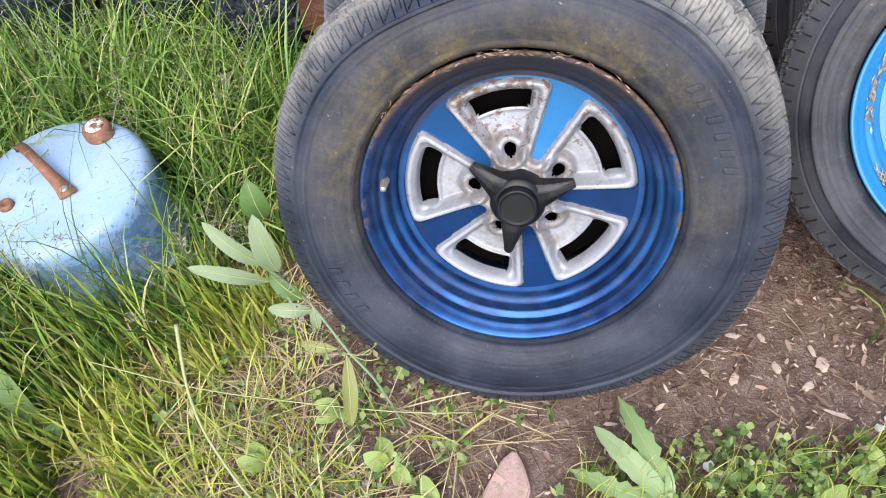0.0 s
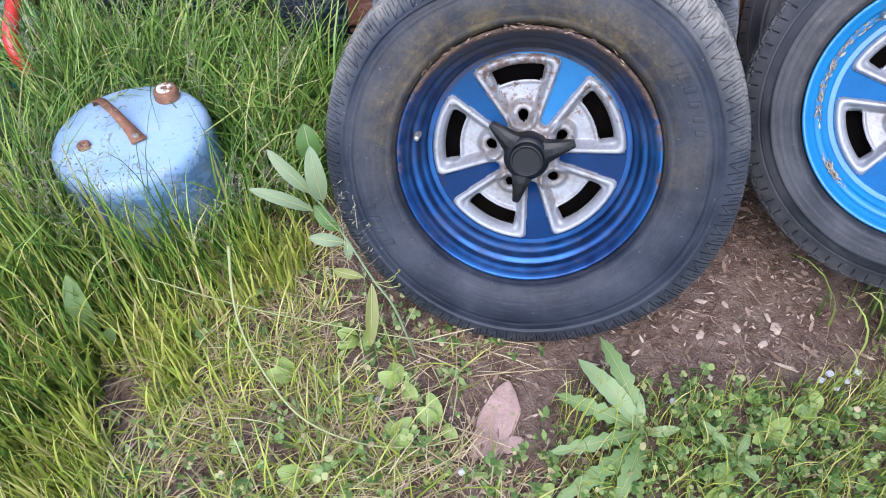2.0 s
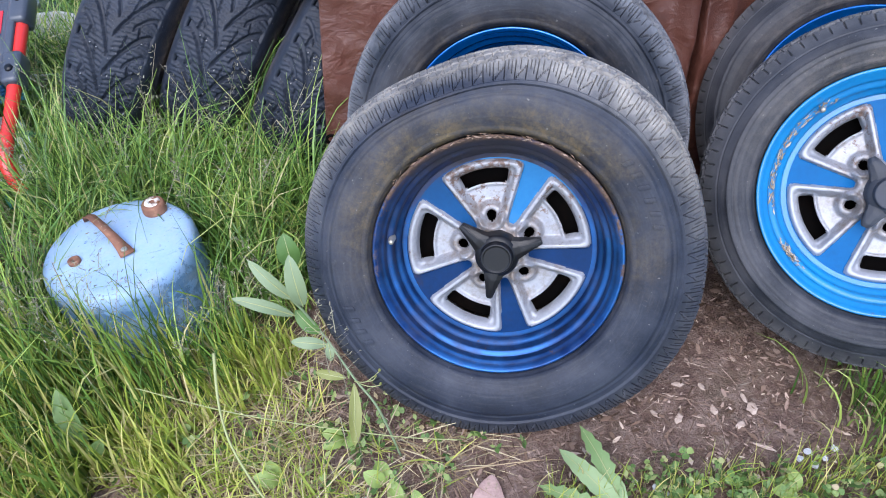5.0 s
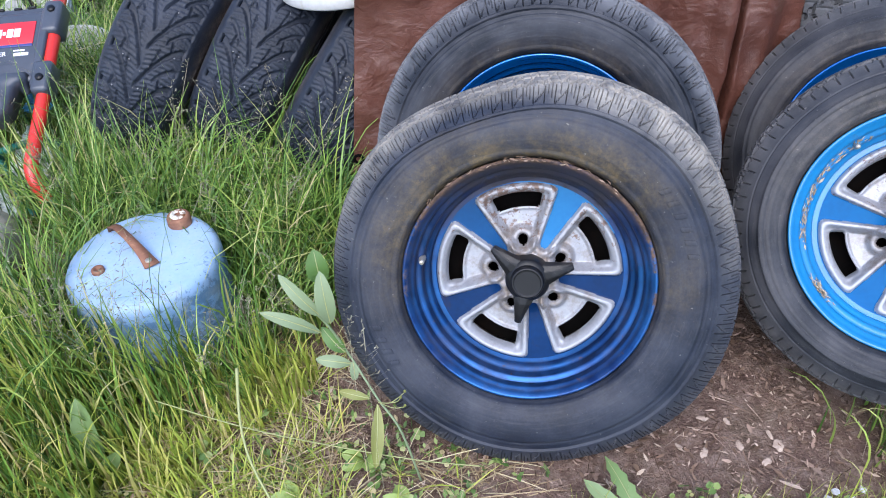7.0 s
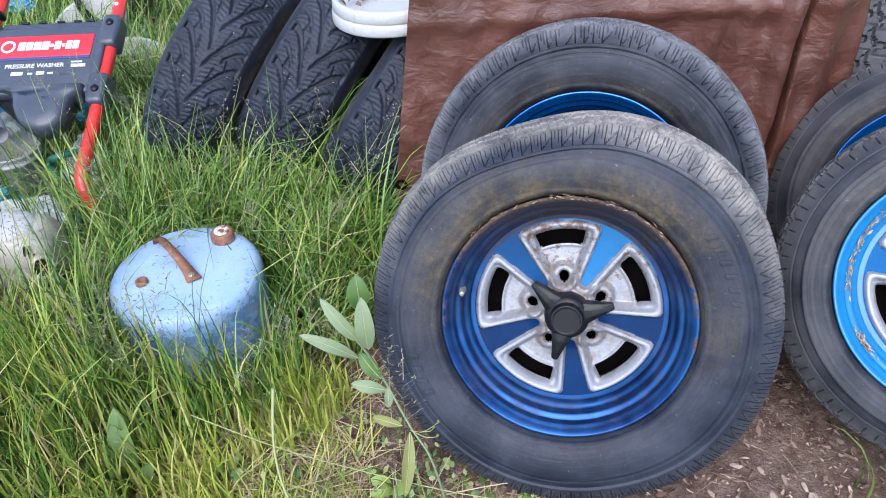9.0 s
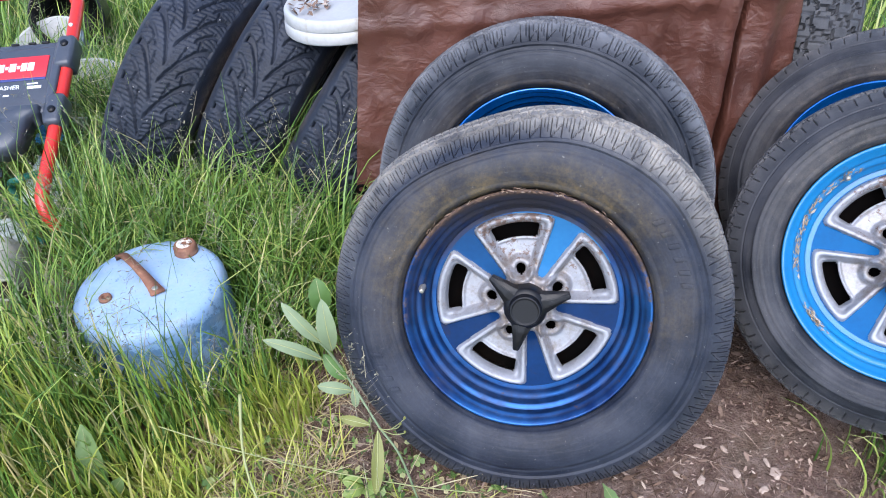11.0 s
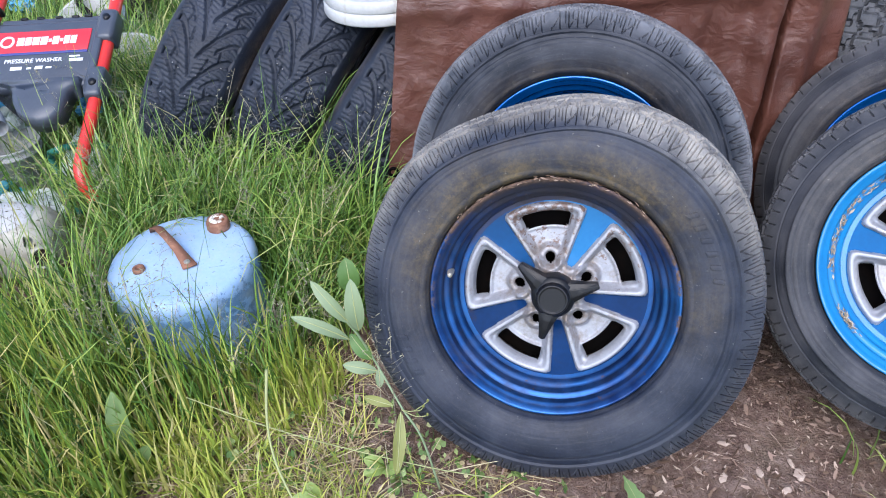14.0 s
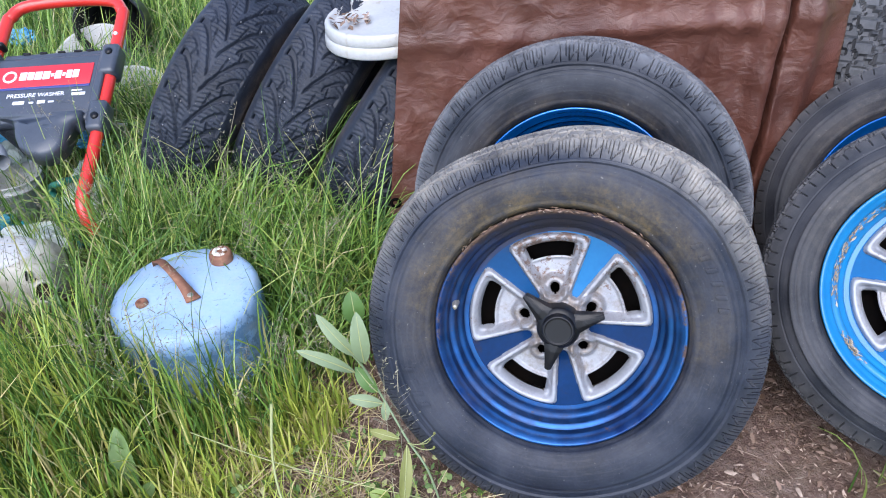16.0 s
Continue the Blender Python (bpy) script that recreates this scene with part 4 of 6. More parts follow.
def washer_panel():
    bm = bmesh.new()
    slab(bm, (0.292, 0.032, 0.215), (0, -0.002, 0.368), 0.009)
    slab(bm, (0.270, 0.026, 0.030), (0, 0.006, 0.484), 0.006)
    panel = part("control_panel", bm, NAVY_PLASTIC, washer, "dark blue-grey moulded plastic panel")
    for x in (-0.075, -0.03, 0.02, 0.065, 0.10):
        bm = bmesh.new()
        slab(bm, (0.020, 0.020, 0.006), (x, 0.000, 0.499), 0.002)
        part("panel_rib", bm, BLACK_PLASTIC, panel)
    for side in (-1, 1):
        bm = bmesh.new()
        slab(bm, (0.045, 0.054, 0.098), (side * W2, -0.002, 0.452), 0.011)
        slab(bm, (0.045, 0.054, 0.090), (side * W2, -0.002, 0.266), 0.011)
        slab(bm, (0.022, 0.048, 0.24), (side * (W2 - 0.016), 0.0, 0.36), 0.006)
        part("clamp", bm, NAVY_PLASTIC, panel)
        for z in (0.470, 0.258):
            b = bmesh.new()
            bmesh.ops.create_cone(b, cap_ends=True, segments=16, radius1=0.011, radius2=0.009, depth=0.008, matrix=pose(side * W2, -0.030, z, 90))
            part("bolt", b, BLACK_PLASTIC, washer)
    bm = bmesh.new()
    slab(bm, (0.262, 0.003, 0.070), (-0.004, -0.0190, 0.408), 0.0012)
    part("red_label", bm, STICKER_RED, panel, "red label with a white emblem and bars")
    bm = bmesh.new()
    slab(bm, (0.262, 0.003, 0.007), (-0.004, -0.0188, 0.369), 0.0008)
    part("stripe", bm, STICKER_BLUE, panel)
    ring = tube_mesh("emblem", [(-0.092 + 0.0165 * math.cos(a), -0.0210, 0.408 + 0.0165 * math.sin(a)) for a in np.linspace(0, 2 * math.pi, 9)], 0.0032, WHITE_PRINT, 6, False)
    part("emblem", ring, WHITE_PRINT, panel)
    x = -0.066
    for wd in (0.019, 0.017, 0.019, 0.019, 0.008, 0.017, 0.008, 0.015, 0.016):
        bm = bmesh.new()
        slab(bm, (wd, 0.002, 0.026 if wd > 0.009 else 0.010), (x + wd / 2, -0.0213, 0.408), 0.0006)
        part("label_bar", bm, WHITE_PRINT, panel)
        x += wd + 0.0026
    words = bpy.data.curves.new("caption", "FONT")
    words.body, words.size, words.extrude, words.align_x = "PRESSURE WASHER", 0.0178, 0.0006, "CENTER"
    cap = new("caption", words)
    me = bpy.data.meshes.new_from_object(cap.evaluated_get(bpy.context.evaluated_depsgraph_get()))
    bpy.data.objects.remove(cap)
    me.materials.clear()
    me.materials.append(WHITE_PRINT)
    text = part("caption", me, WHITE_PRINT, panel, "white printed words")
    text.matrix_basis = pose(-0.012, -0.0185, 0.340, 90, 0, 0)
    for x, wd, z, tall in ((-0.052, 0.030, 0.322, 0.010), (-0.018, 0.012, 0.321, 0.005), (0.008, 0.020, 0.322, 0.010), (0.034, 0.015, 0.321, 0.005), (0.102, 0.036, 0.342, 0.009), (0.096, 0.028, 0.354, 0.004)):
        bm = bmesh.new()
        slab(bm, (wd, 0.002, tall), (x, -0.0185, z), 0.0005)
        part("label_bar", bm, WHITE_PRINT, panel)
    # the rounded hose rest that droops below the panel, and the grey duct beside it
    prof = [(-0.125, 0.275), (-0.080, 0.266), (-0.046, 0.256), (-0.034, 0.236), (-0.026, 0.204), (-0.008, 0.172), (0.022, 0.150), (0.052, 0.143), (0.078, 0.151), (0.096, 0.174), (0.101, 0.206), (0.104, 0.232), (0.112, 0.243), (0.124, 0.252), (0.128, 0.275)]
    bm = bmesh.new()
    rings = []
    for shrink, y in ((1.03, 0.014), (1.03, -0.022), (1.0, -0.032), (0.90, -0.038), (0.60, -0.041), (0.25, -0.040)):
        rings.append([bm.verts.new((0.02 + (x - 0.02) * shrink, y, 0.23 + (z - 0.23) * shrink)) for x, z in prof])
    for a, b in zip(rings, rings[1:]):
        for k in range(len(prof)):
            j = (k + 1) % len(prof)
            bm.faces.new((a[k], a[j], b[j], b[k]))
    bm.faces.new(rings[0])
    bm.faces.new(rings[-1][::-1])
    bmesh.ops.triangulate(bm, faces=[f for f in bm.faces if len(f.verts) > 4])
    duct = tube_mesh("hose_duct", [(-0.175, -0.004, 0.215), (-0.125, -0.012, 0.205), (-0.088, -0.018, 0.178), (-0.062, -0.020, 0.135)], 0.026, DUCT_GREY, 18, False, [0.022, 0.026, 0.029, 0.030])
    part("hose_duct", duct, DUCT_GREY, washer, "pale grey plastic hose duct")
    part("hose_rest", bm, NAVY_PLASTIC, washer, "dark plastic hose rest")
    b = bmesh.new()
    bmesh.ops.create_cone(b, cap_ends=True, segments=14, radius1=0.006, radius2=0.005, depth=0.004, matrix=pose(W2, -0.017, 0.545, 90))
    part("rivet", b, WHITE_PRINT, washer)
    b = bmesh.new()
    slab(b, (0.030, 0.030, 0.014), (-W2 + 0.012, -0.012, 0.525), 0.005)
    part("hose_clip", b, BLACK_PLASTIC, washer)


washer_panel()


# ---- plastic containers and rubbish in the grass ----
def bucket(m, label, material, radius=0.12, tall=0.2, lip=0.008, flare=0.9):
    ob = thing("bucket", m, label, "bucket")
    turned_part("body", [(0.0, 0.0), (0.0, radius * flare), (0.008, radius * flare + 0.002), (tall * 0.86, radius - 0.003), (tall * 0.87, radius + lip * 0.5), (tall * 0.90, radius + lip * 0.5), (tall * 0.905, radius - 0.001), (tall * 0.97, radius), (tall, radius + lip), (tall + 0.004, radius + lip * 0.6), (tall, radius - 0.002), (0.02, radius * flare - 0.004), (0.02, 0.0)], material, ob, "", 56, "Z")
    return ob


bucket(pose(-1.225, 1.33, 0.02, 16, 8, 0), "dirty white bucket holding dry leaves and water", WHITE_PLASTIC, 0.130, 0.16)
bucket(pose(-1.44, 1.70, 0.02, 20, -10, 0), "dirty white bucket lying in tall grass", WHITE_PLASTIC, 0.13, 0.17)
bucket(pose(-1.385, 0.79, 0.0, -4, 4, 0), "pale plastic tub beside the pressure washer", WHITE_PLASTIC, 0.086, 0.185, 0.005)
bucket(pose(-1.44, 1.93, 0.17, 74, 0, 10), "black plastic pot lying on its side", BLACK_PLASTIC, 0.12, 0.20)


def debris(name, label, centre, radius, count, colours, seed):
    """Dry leaves and bits lying in a container, as one heap."""
    r = random.Random(seed)
    bm = bmesh.new()
    for _ in range(count):
        a, d = r.uniform(0, 6.28), radius * math.sqrt(r.random())
        s = r.uniform(0.004, 0.011)
        m = Matrix.Translation((centre[0] + d * math.cos(a), centre[1] + d * math.sin(a), centre[2] + r.uniform(0, 0.012))) @ Euler((r.uniform(-0.6, 0.6), r.uniform(-0.6, 0.6), r.uniform(0, 6))).to_matrix().to_4x4()
        pts = [(-s, 0, 0), (-0.3 * s, 0.45 * s, 0.15 * s), (s, 0.1 * s, 0), (0.2 * s, -0.5 * s, 0.1 * s)]
        bm.faces.new([bm.verts.new(m @ Vector(p)) for p in pts])
    ob = part(name, bm, colours, None)
    return tagged(ob, label, "leaves", kind="stuff")


RIM_LITTER = leafy("grey_dry_leaf", [(0.0, (0.11, 0.085, 0.065)), (0.5, (0.26, 0.215, 0.17)), (1.0, (0.44, 0.39, 0.32))], 0.1, 0.75)
LITTER = leafy("dry_leaf", [(0.0, (0.07, 0.040, 0.025)), (0.35, (0.16, 0.100, 0.070)), (0.65, (0.28, 0.190, 0.152)), (0.88, (0.41, 0.300, 0.250)), (1.0, (0.56, 0.46, 0.38))], 0.1, 0.75)
debris("dry_leaves", "wet brown leaves in the bucket", (-1.225, 1.305, 0.135), 0.10, 160, LITTER, 3)


def motor_housing():
    ob = thing("motor_housing", pose(-1.205, 0.470, 0.105), "cracked white plastic motor housing with round opening in grass", "housing")
    bm = bmesh.new()
    bmesh.ops.create_icosphere(bm, subdivisions=5, radius=1.0)
    for v in bm.verts:
        d = v.co.normalized()
        k = (abs(d.x) ** 3.4 + abs(d.y) ** 3.4 + abs(d.z) ** 3.4) ** (-1 / 3.4)
        bump = 0.004 * noise.noise(d * 3.0)
        v.co = Vector((d.x * (0.100 + bump), d.y * (0.075 + bump), d.z * (0.078 + bump))) * k
    shell = part("shell", bm, CREAM_PLASTIC, ob, "yellowed white plastic shell")
    bm = bmesh.new()
    bmesh.ops.create_icosphere(bm, subdivisions=4, radius=1.0)
    for v in bm.verts:
        d = v.co.normalized()
        v.co = Vector((d.x * 0.070 - 0.012, d.y * 0.060, max(d.z, -0.1) * 0.022 + 0.070))
    part("lid", bm, WHITE_PLASTIC, ob, "rounded white lid")
    ring = turned_part("outlet", [(-0.040, 0.019), (-0.040, 0.028), (0.006, 0.0275), (0.011, 0.026), (0.012, 0.0235), (0.009, 0.0205), (-0.03, 0.0190)], CREAM_PLASTIC, ob, "round outlet with a rusty inside", 36, "Z")
    ring.matrix_basis = look((0.090, -0.078, 0.016), (0.090 - 0.55, -0.078 + 0.80, 0.016 - 0.30))
    turned_part("dark_inside", [(0.002, 0.0), (0.003, 0.0150), (0.0065, 0.0206)], plain("rusty_hole", (0.028, 0.012, 0.008), (0.010, 0.005, 0.004), 0.8, 0, 40, 150, 0.3), ring, "", 24, "Z")
    for k in range(4):
        bm = bmesh.new()
        slab(bm, (0.004, 0.010, 0.022), (0, 0, 0), 0.001)
        vent = part("vent_slot", bm, BLACK_PLASTIC, ob)
        vent.matrix_basis = pose(0.056 + 0.010 * (k % 2) + 0.007 * (k // 2), -0.0655, 0.052 - 0.020 * (k // 2), -14, 12, 24)
    return ob


motor_housing()


def crumpled(name, label, at, size, material, seed, squash=0.5, category="rubbish"):
    """A crushed piece of plastic film or cloth."""
    bm = bmesh.new()
    bmesh.ops.create_icosphere(bm, subdivisions=4, radius=1.0)
    for v in bm.verts:
        d = v.co.normalized()
        k = 0.75 + 0.45 * noise.noise(d * 1.7 + Vector((seed, 0, 0))) + 0.28 * abs(noise.noise(d * 4.5 + Vector((0, seed, 0)))) + 0.10 * noise.noise(d * 11)
        v.co = Vector((d.x * size[0], d.y * size[1], d.z * size[2])) * k
    ob = part(name, bm, material, None, smooth=False)
    ob.matrix_basis = pose(*at)
    return tagged(ob, label, category)


FILM = plain("clouded_film", (0.62, 0.66, 0.66), (0.42, 0.48, 0.48), 0.3, 0.0, 14, 120, 0.2)
crumpled("plastic_bag", "crumpled clouded plastic bag in the grass", (-1.285, 0.625, 0.07, 0, 0, 20), (0.12, 0.07, 0.06), FILM, 1.3)
crumpled("plastic_bag", "crumpled pale plastic bag beside a tub", (-1.18, 0.80, 0.10, 0, 20, 0), (0.06, 0.07, 0.11), FILM, 4.1)
crumpled("plastic_bag", "pale plastic pouch hanging below the washer panel", (-1.385, 0.86, 0.235, 0, 15, 10), (0.055, 0.03, 0.07), FILM, 5.7)
crumpled("plastic_bottle", "crushed teal plastic bottle in the grass", (-1.37, 0.66, 0.10, 20, 0, 40), (0.08, 0.045, 0.045), TEAL_PLASTIC, 2.2, category="bottle")
crumpled("cloth", "sky blue plastic cloth hanging by the washer", (-1.355, 0.86, 0.285, 0, 10, 0), (0.06, 0.03, 0.05), SKY_BLUE, 6.4, category="cloth")
crumpled("cloth", "sky blue plastic scrap behind the washer", (-1.165, 0.90, 0.225, 0, 10, 0), (0.035, 0.03, 0.03), SKY_BLUE, 9.4, category="cloth")
crumpled("cloth", "teal plastic scrap lying in far grass", (-1.90, 2.0, 0.10, 0, 0, 0), (0.06, 0.05, 0.04), SKY_BLUE, 7.7, category="cloth")
crumpled("plastic_sheet", "torn white plastic sheet in far grass", (-1.60, 1.72, 0.07, 0, 0, 30), (0.09, 0.06, 0.045), FILM, 3.4, category="sheet")
crumpled("rubber_scrap", "black rubber scrap in tall grass", (-1.13, 0.27, 0.05, 0, 0, 30), (0.09, 0.06, 0.045), BLACK_PLASTIC, 5.2, category="scrap")
crumpled("plastic_scrap", "orange plastic scrap deep in grass", (-1.15, 0.18, 0.05, 0, 0, 10), (0.05, 0.03, 0.02), plain("orange_plastic", (0.62, 0.11, 0.03), (0.45, 0.07, 0.02), 0.5), 8.8, category="scrap")

tagged(new("garden_hose", tube_mesh("garden_hose", [(-1.08, 0.86, 0.10), (-1.14, 0.80, 0.17), (-1.20, 0.74, 0.19), (-1.25, 0.78, 0.14), (-1.21, 0.72, 0.06), (-1.16, 0.66, 0.04)], 0.009, plain("green_hose", (0.02, 0.16, 0.12), (0.012, 0.10, 0.08), 0.4), 12)), "dark green garden hose looped by the washer", "hose")

# ---- white lids lying on the winter tyres ----
def lid(m, label):
    ob = thing("round_cover", m, label, "lid", "stacked lids")
    turned_part("plate", [(0.012, 0.0), (0.012, 0.128), (0.013, 0.134), (0.019, 0.137), (0.022, 0.141), (0.022, 0.148), (0.018, 0.152), (0.003, 0.154), (0.0, 0.152), (0.0, 0.146), (0.004, 0.143), (0.006, 0.13), (0.006, 0.0)], WHITE_PLASTIC, ob, "", 96, "Z")
    return ob


LID_AT = pose(-0.300, 0.775, 0.540, -1, -4, 0) @ Matrix.Diagonal((1, 1, 1.2, 1))
lid(LID_AT, "white plastic bucket lid lying on winter tyres")
lid(LID_AT @ pose(0.004, 0.003, 0.0215), "white plastic bucket lid with dry leaf bits on top")
bits = debris("leaf_bits", "dry leaf bits on the white lid", (-0.085, -0.015, 0.035), 0.045, 60, LITTER, 8)
bits.matrix_basis = LID_AT


def rim_litter(wheel, name, count, angle, depth, reach, seed, label, material):
    """Dry needles and leaf bits caught on a rim: angle picks where, in degrees; depth and reach bound them."""
    r = random.Random(seed)
    bm = bmesh.new()
    for _ in range(count):
        a = radians(angle(r))
        d, y, s = r.uniform(*reach), r.uniform(*depth), r.uniform(0.002, 0.0075)
        m = wheel.matrix_basis @ Matrix.Translation((d * math.cos(a), y, d * math.sin(a))) @ Euler((r.uniform(-0.4, 0.4), -a + math.pi / 2 + r.uniform(-0.5, 0.5), r.uniform(-0.5, 0.5))).to_matrix().to_4x4()
        w = s * r.uniform(0.08, 0.3)
        bm.faces.new([bm.verts.new(m @ Vector(p)) for p in ((-s, 0, 0), (0, -0.002, w), (s, 0, 0), (0, -0.001, -w))])
    return tagged(part(name, bm, material), label, "leaves", kind="stuff")


rim_litter(right_wheel, "rim_leaves", 420, lambda r: r.choice((r.gauss(176, 12), r.uniform(130, 205), r.gauss(228, 4))), (0.020, 0.029), (0.1795, 0.1885), 4, "dry leaves and needles caught in the blue rim", RIM_LITTER)
rim_litter(front_wheel, "lip_leaves", 75, lambda r: r.choice((r.gauss(95, 16), r.uniform(50, 150))), (-0.009, -0.003), (0.204, 0.2125), 6, "dry needles lying along the rusty rim lip", LITTER)

# ---- grass ----
GRASS = leafy("grass_blade", through=0.17, stops=[(0.0, (0.030, 0.080, 0.014)), (0.3, (0.085, 0.180, 0.032)), (0.65, (0.200, 0.340, 0.062)), (0.88, (0.35, 0.45, 0.10)), (0.95, (0.46, 0.44, 0.19)), (1.0, (0.53, 0.46, 0.27))])

LIGHT_GRASS = leafy("light_grass_blade", [(0.0, (0.22, 0.30, 0.042)), (0.5, (0.38, 0.45, 0.075)), (0.75, (0.49, 0.50, 0.12)), (1.0, (0.57, 0.48, 0.23))])


def blades(name, bases, heights, widths, bend, heading, material, rng, segs=5, start=0.0):
    """Many bent blades as one mesh. bases: x, y; bend: how far each falls over; heading: the way it falls, in radians."""
    n = len(bases)
    t = np.linspace(0, 1, segs + 1)
    drop = bend[:, None] * t[None] ** 1.8
    ang = drop + start
    dt = heights[:, None] / segs
    hx = np.cumsum(np.sin(ang) * dt, 1) - np.sin(ang[:, :1]) * dt
    hz = np.cumsum(np.cos(ang) * dt, 1) - np.cos(ang[:, :1]) * dt
    cx, cy = np.cos(heading)[:, None], np.sin(heading)[:, None]
    face = heading + rng.normal(0, 0.7, n) + np.pi / 2
    w = widths[:, None] * (1 - t[None] ** 2.2) * 0.5 + 0.0002
    ox, oy = np.cos(face)[:, None] * w, np.sin(face)[:, None] * w
    zb = np.array([lift(x, y) for x, y in bases])[:, None] - 0.006
    X, Y, Z = bases[:, :1] + cx * hx, bases[:, 1:] + cy * hx, zb + hz
    left, right = np.stack([X - ox, Y - oy, Z], -1), np.stack([X + ox, Y + oy, Z + 0.0004], -1)
    v = np.stack([left, right], 2).reshape(-1, 3)
    per = 2 * (segs + 1)
    k = np.arange(segs)
    quad = np.stack([2 * k, 2 * k + 1, 2 * k + 3, 2 * k + 2], -1)
    f = (np.arange(n)[:, None, None] * per + quad[None]).reshape(-1, 4)
    me = bpy.data.meshes.new(name)
    me.vertices.add(len(v))
    me.vertices.foreach_set("co", v.ravel())
    me.loops.add(f.size)
    me.loops.foreach_set("vertex_index", f.ravel().astype(np.int32))
    me.polygons.add(len(f))
    me.polygons.foreach_set("loop_start", np.arange(0, f.size, 4, dtype=np.int32))
    me.polygons.foreach_set("use_smooth", np.ones(len(f), bool))
    me.update(calc_edges=True)
    me.materials.append(material)
    return new(name, me)


rng, fade = np.random.default_rng(5), np.random.default_rng(6)


def free_ground(p):
    """Keeps the places where grass grows: not under the tank, the wheels, the tarp or on the trodden soil."""
    x, y = p[:, 0], p[:, 1]
    ok = np.hypot(x + 0.735, y - 0.272) > 0.165
    ok &= ~((np.abs(x + 0.69) < 0.15) & (y > -0.02) & (y < 0.28) & (rng.random(len(x)) < 0.60))
    ok &= np.hypot((x + 1.16) / 0.22, (y - 0.36) / 0.23) > 1
    ok &= ~((x < -1.06) & (x > -1.5) & (y > 0.5) & (y < 1.15) & (rng.random(len(x)) < 0.85))
    ok &= ~((x > -0.34) & (x < 1.3) & (y > -0.10) & (y < 1.25))
    stone = np.hypot((x + 0.068) / 0.065, (y + 0.272) / 0.085) < 1
    spots = np.array([noise.noise((a * 8, b * 8, 9.0)) for a, b in p])
    return ok & ~stone & ~((x > bare(x, y) - 0.05) & (spots > 0.22))


def field(count, x0, x1, y0, y1, keep):
    p = np.stack([rng.uniform(x0, x1, count), rng.uniform(y0, y1, count)], 1)
    return p[free_ground(p) & keep(p[:, 0], p[:, 1])]


bare = lambda x, y: np.where(y > 0.18, -0.36, -0.46 + 0.62 * (y - 0.18)) + 0.05 * np.sin(y * 9) + 0.04 * np.sin(y * 23)


def thinning(p):
    """Grass grows lower towards the bare soil and close before the tank."""
    edge = np.clip(0.40 + 1.9 * (bare(p[:, 0], p[:, 1]) - p[:, 0]), 0.35, 1.0)
    return edge * np.where(np.hypot((p[:, 0] + 0.70) / 0.17, (p[:, 1] - 0.09) / 0.13) < 1, 0.80, 1.0)


def sward(name, p, height, width, fall, label, segs=5, material=None, start=0.0):
    n = len(p)
    head = rng.uniform(0, 2 * np.pi, n) + 0.0
    head = np.where((rng.random(n) < 0.45) & (p[:, 1] > 0.15), rng.normal(0.5, 0.9, n), head)
    head = np.where((rng.random(n) < 0.35) & (p[:, 1] <= 0.15), rng.normal(2.4, 0.8, n), head)
    return tagged(blades(name, p, height(n), width(n), fall(n), head, material or GRASS, rng, segs, start), label, "grass", kind="stuff")


p = field(40000, -1.75, -0.2, -0.75, 1.35, lambda x, y: x < bare(x, y) - 0.10 * rng.random(len(x)))
sward("tall_grass", p, lambda n: rng.gamma(10, 0.026, n).clip(0.08, 0.46) * thinning(p), lambda n: rng.gamma(9, 0.00056, n).clip(0.0024, 0.0082), lambda n: (rng.gamma(3.0, 0.40, n) * np.clip(0.45 + 1.6 * (p[:, 1] + 0.05), 0.45, 1.2)).clip(0.08, 2.6), "tall uncut green grass leaning over")
p = field(2600, -1.15, -0.34, 0.34, 0.72, lambda x, y: x < 0)
sward("tyre_grass", p, lambda n: rng.gamma(20, 0.0155, n).clip(0.15, 0.48), lambda n: rng.uniform(0.003, 0.0058, n), lambda n: rng.gamma(3.4, 0.46, n).clip(0.2, 2.5), "tall seeding grass in front of the winter tyres")
p = field(15000, -3.0, -0.2, 1.3, 3.6, lambda x, y: (x > -3.0 + 0.9 * fade.random(len(x)) ** 2) & (y < 3.6 - 0.9 * fade.random(len(x)) ** 2))
sward("far_grass", p, lambda n: rng.gamma(10, 0.024, n).clip(0.08, 0.42), lambda n: rng.uniform(0.003, 0.0062, n), lambda n: rng.gamma(3.0, 0.36, n).clip(0.1, 2.2), "tall uncut grass behind the tyres", 4)
p = field(3500, -0.2, 2.6, 1.3, 3.6, lambda x, y: (x < 2.6 - 0.9 * fade.random(len(x))) & (y < 3.6 - 1.2 * fade.random(len(x))))
sward("back_grass", p, lambda n: rng.gamma(10, 0.026, n).clip(0.08, 0.5), lambda n: rng.uniform(0.003, 0.0062, n), lambda n: rng.gamma(2.6, 0.3, n).clip(0.1, 1.8), "tall dry grass behind the tarp", 4)
p = field(12500, -1.6, -0.40, -0.75, 0.14, lambda x, y: x < bare(x, y) + 0.12)
sward("bright_grass", p, lambda n: rng.gamma(9, 0.026, n).clip(0.06, 0.36) * thinning(p), lambda n: rng.uniform(0.0032, 0.0072, n), lambda n: rng.gamma(3.0, 0.20, n).clip(0.05, 1.6), "yellow-green grass in the open", 5, LIGHT_GRASS)
p = field(24000, -1.3, 0.15, -0.85, 0.15, lambda x, y: (x < -0.10 - 0.25 * rng.random(len(x)) - 0.25 * (y + 0.1)) & (rng.random(len(x)) < np.where(x > -0.5, 0.5, 0.75)))
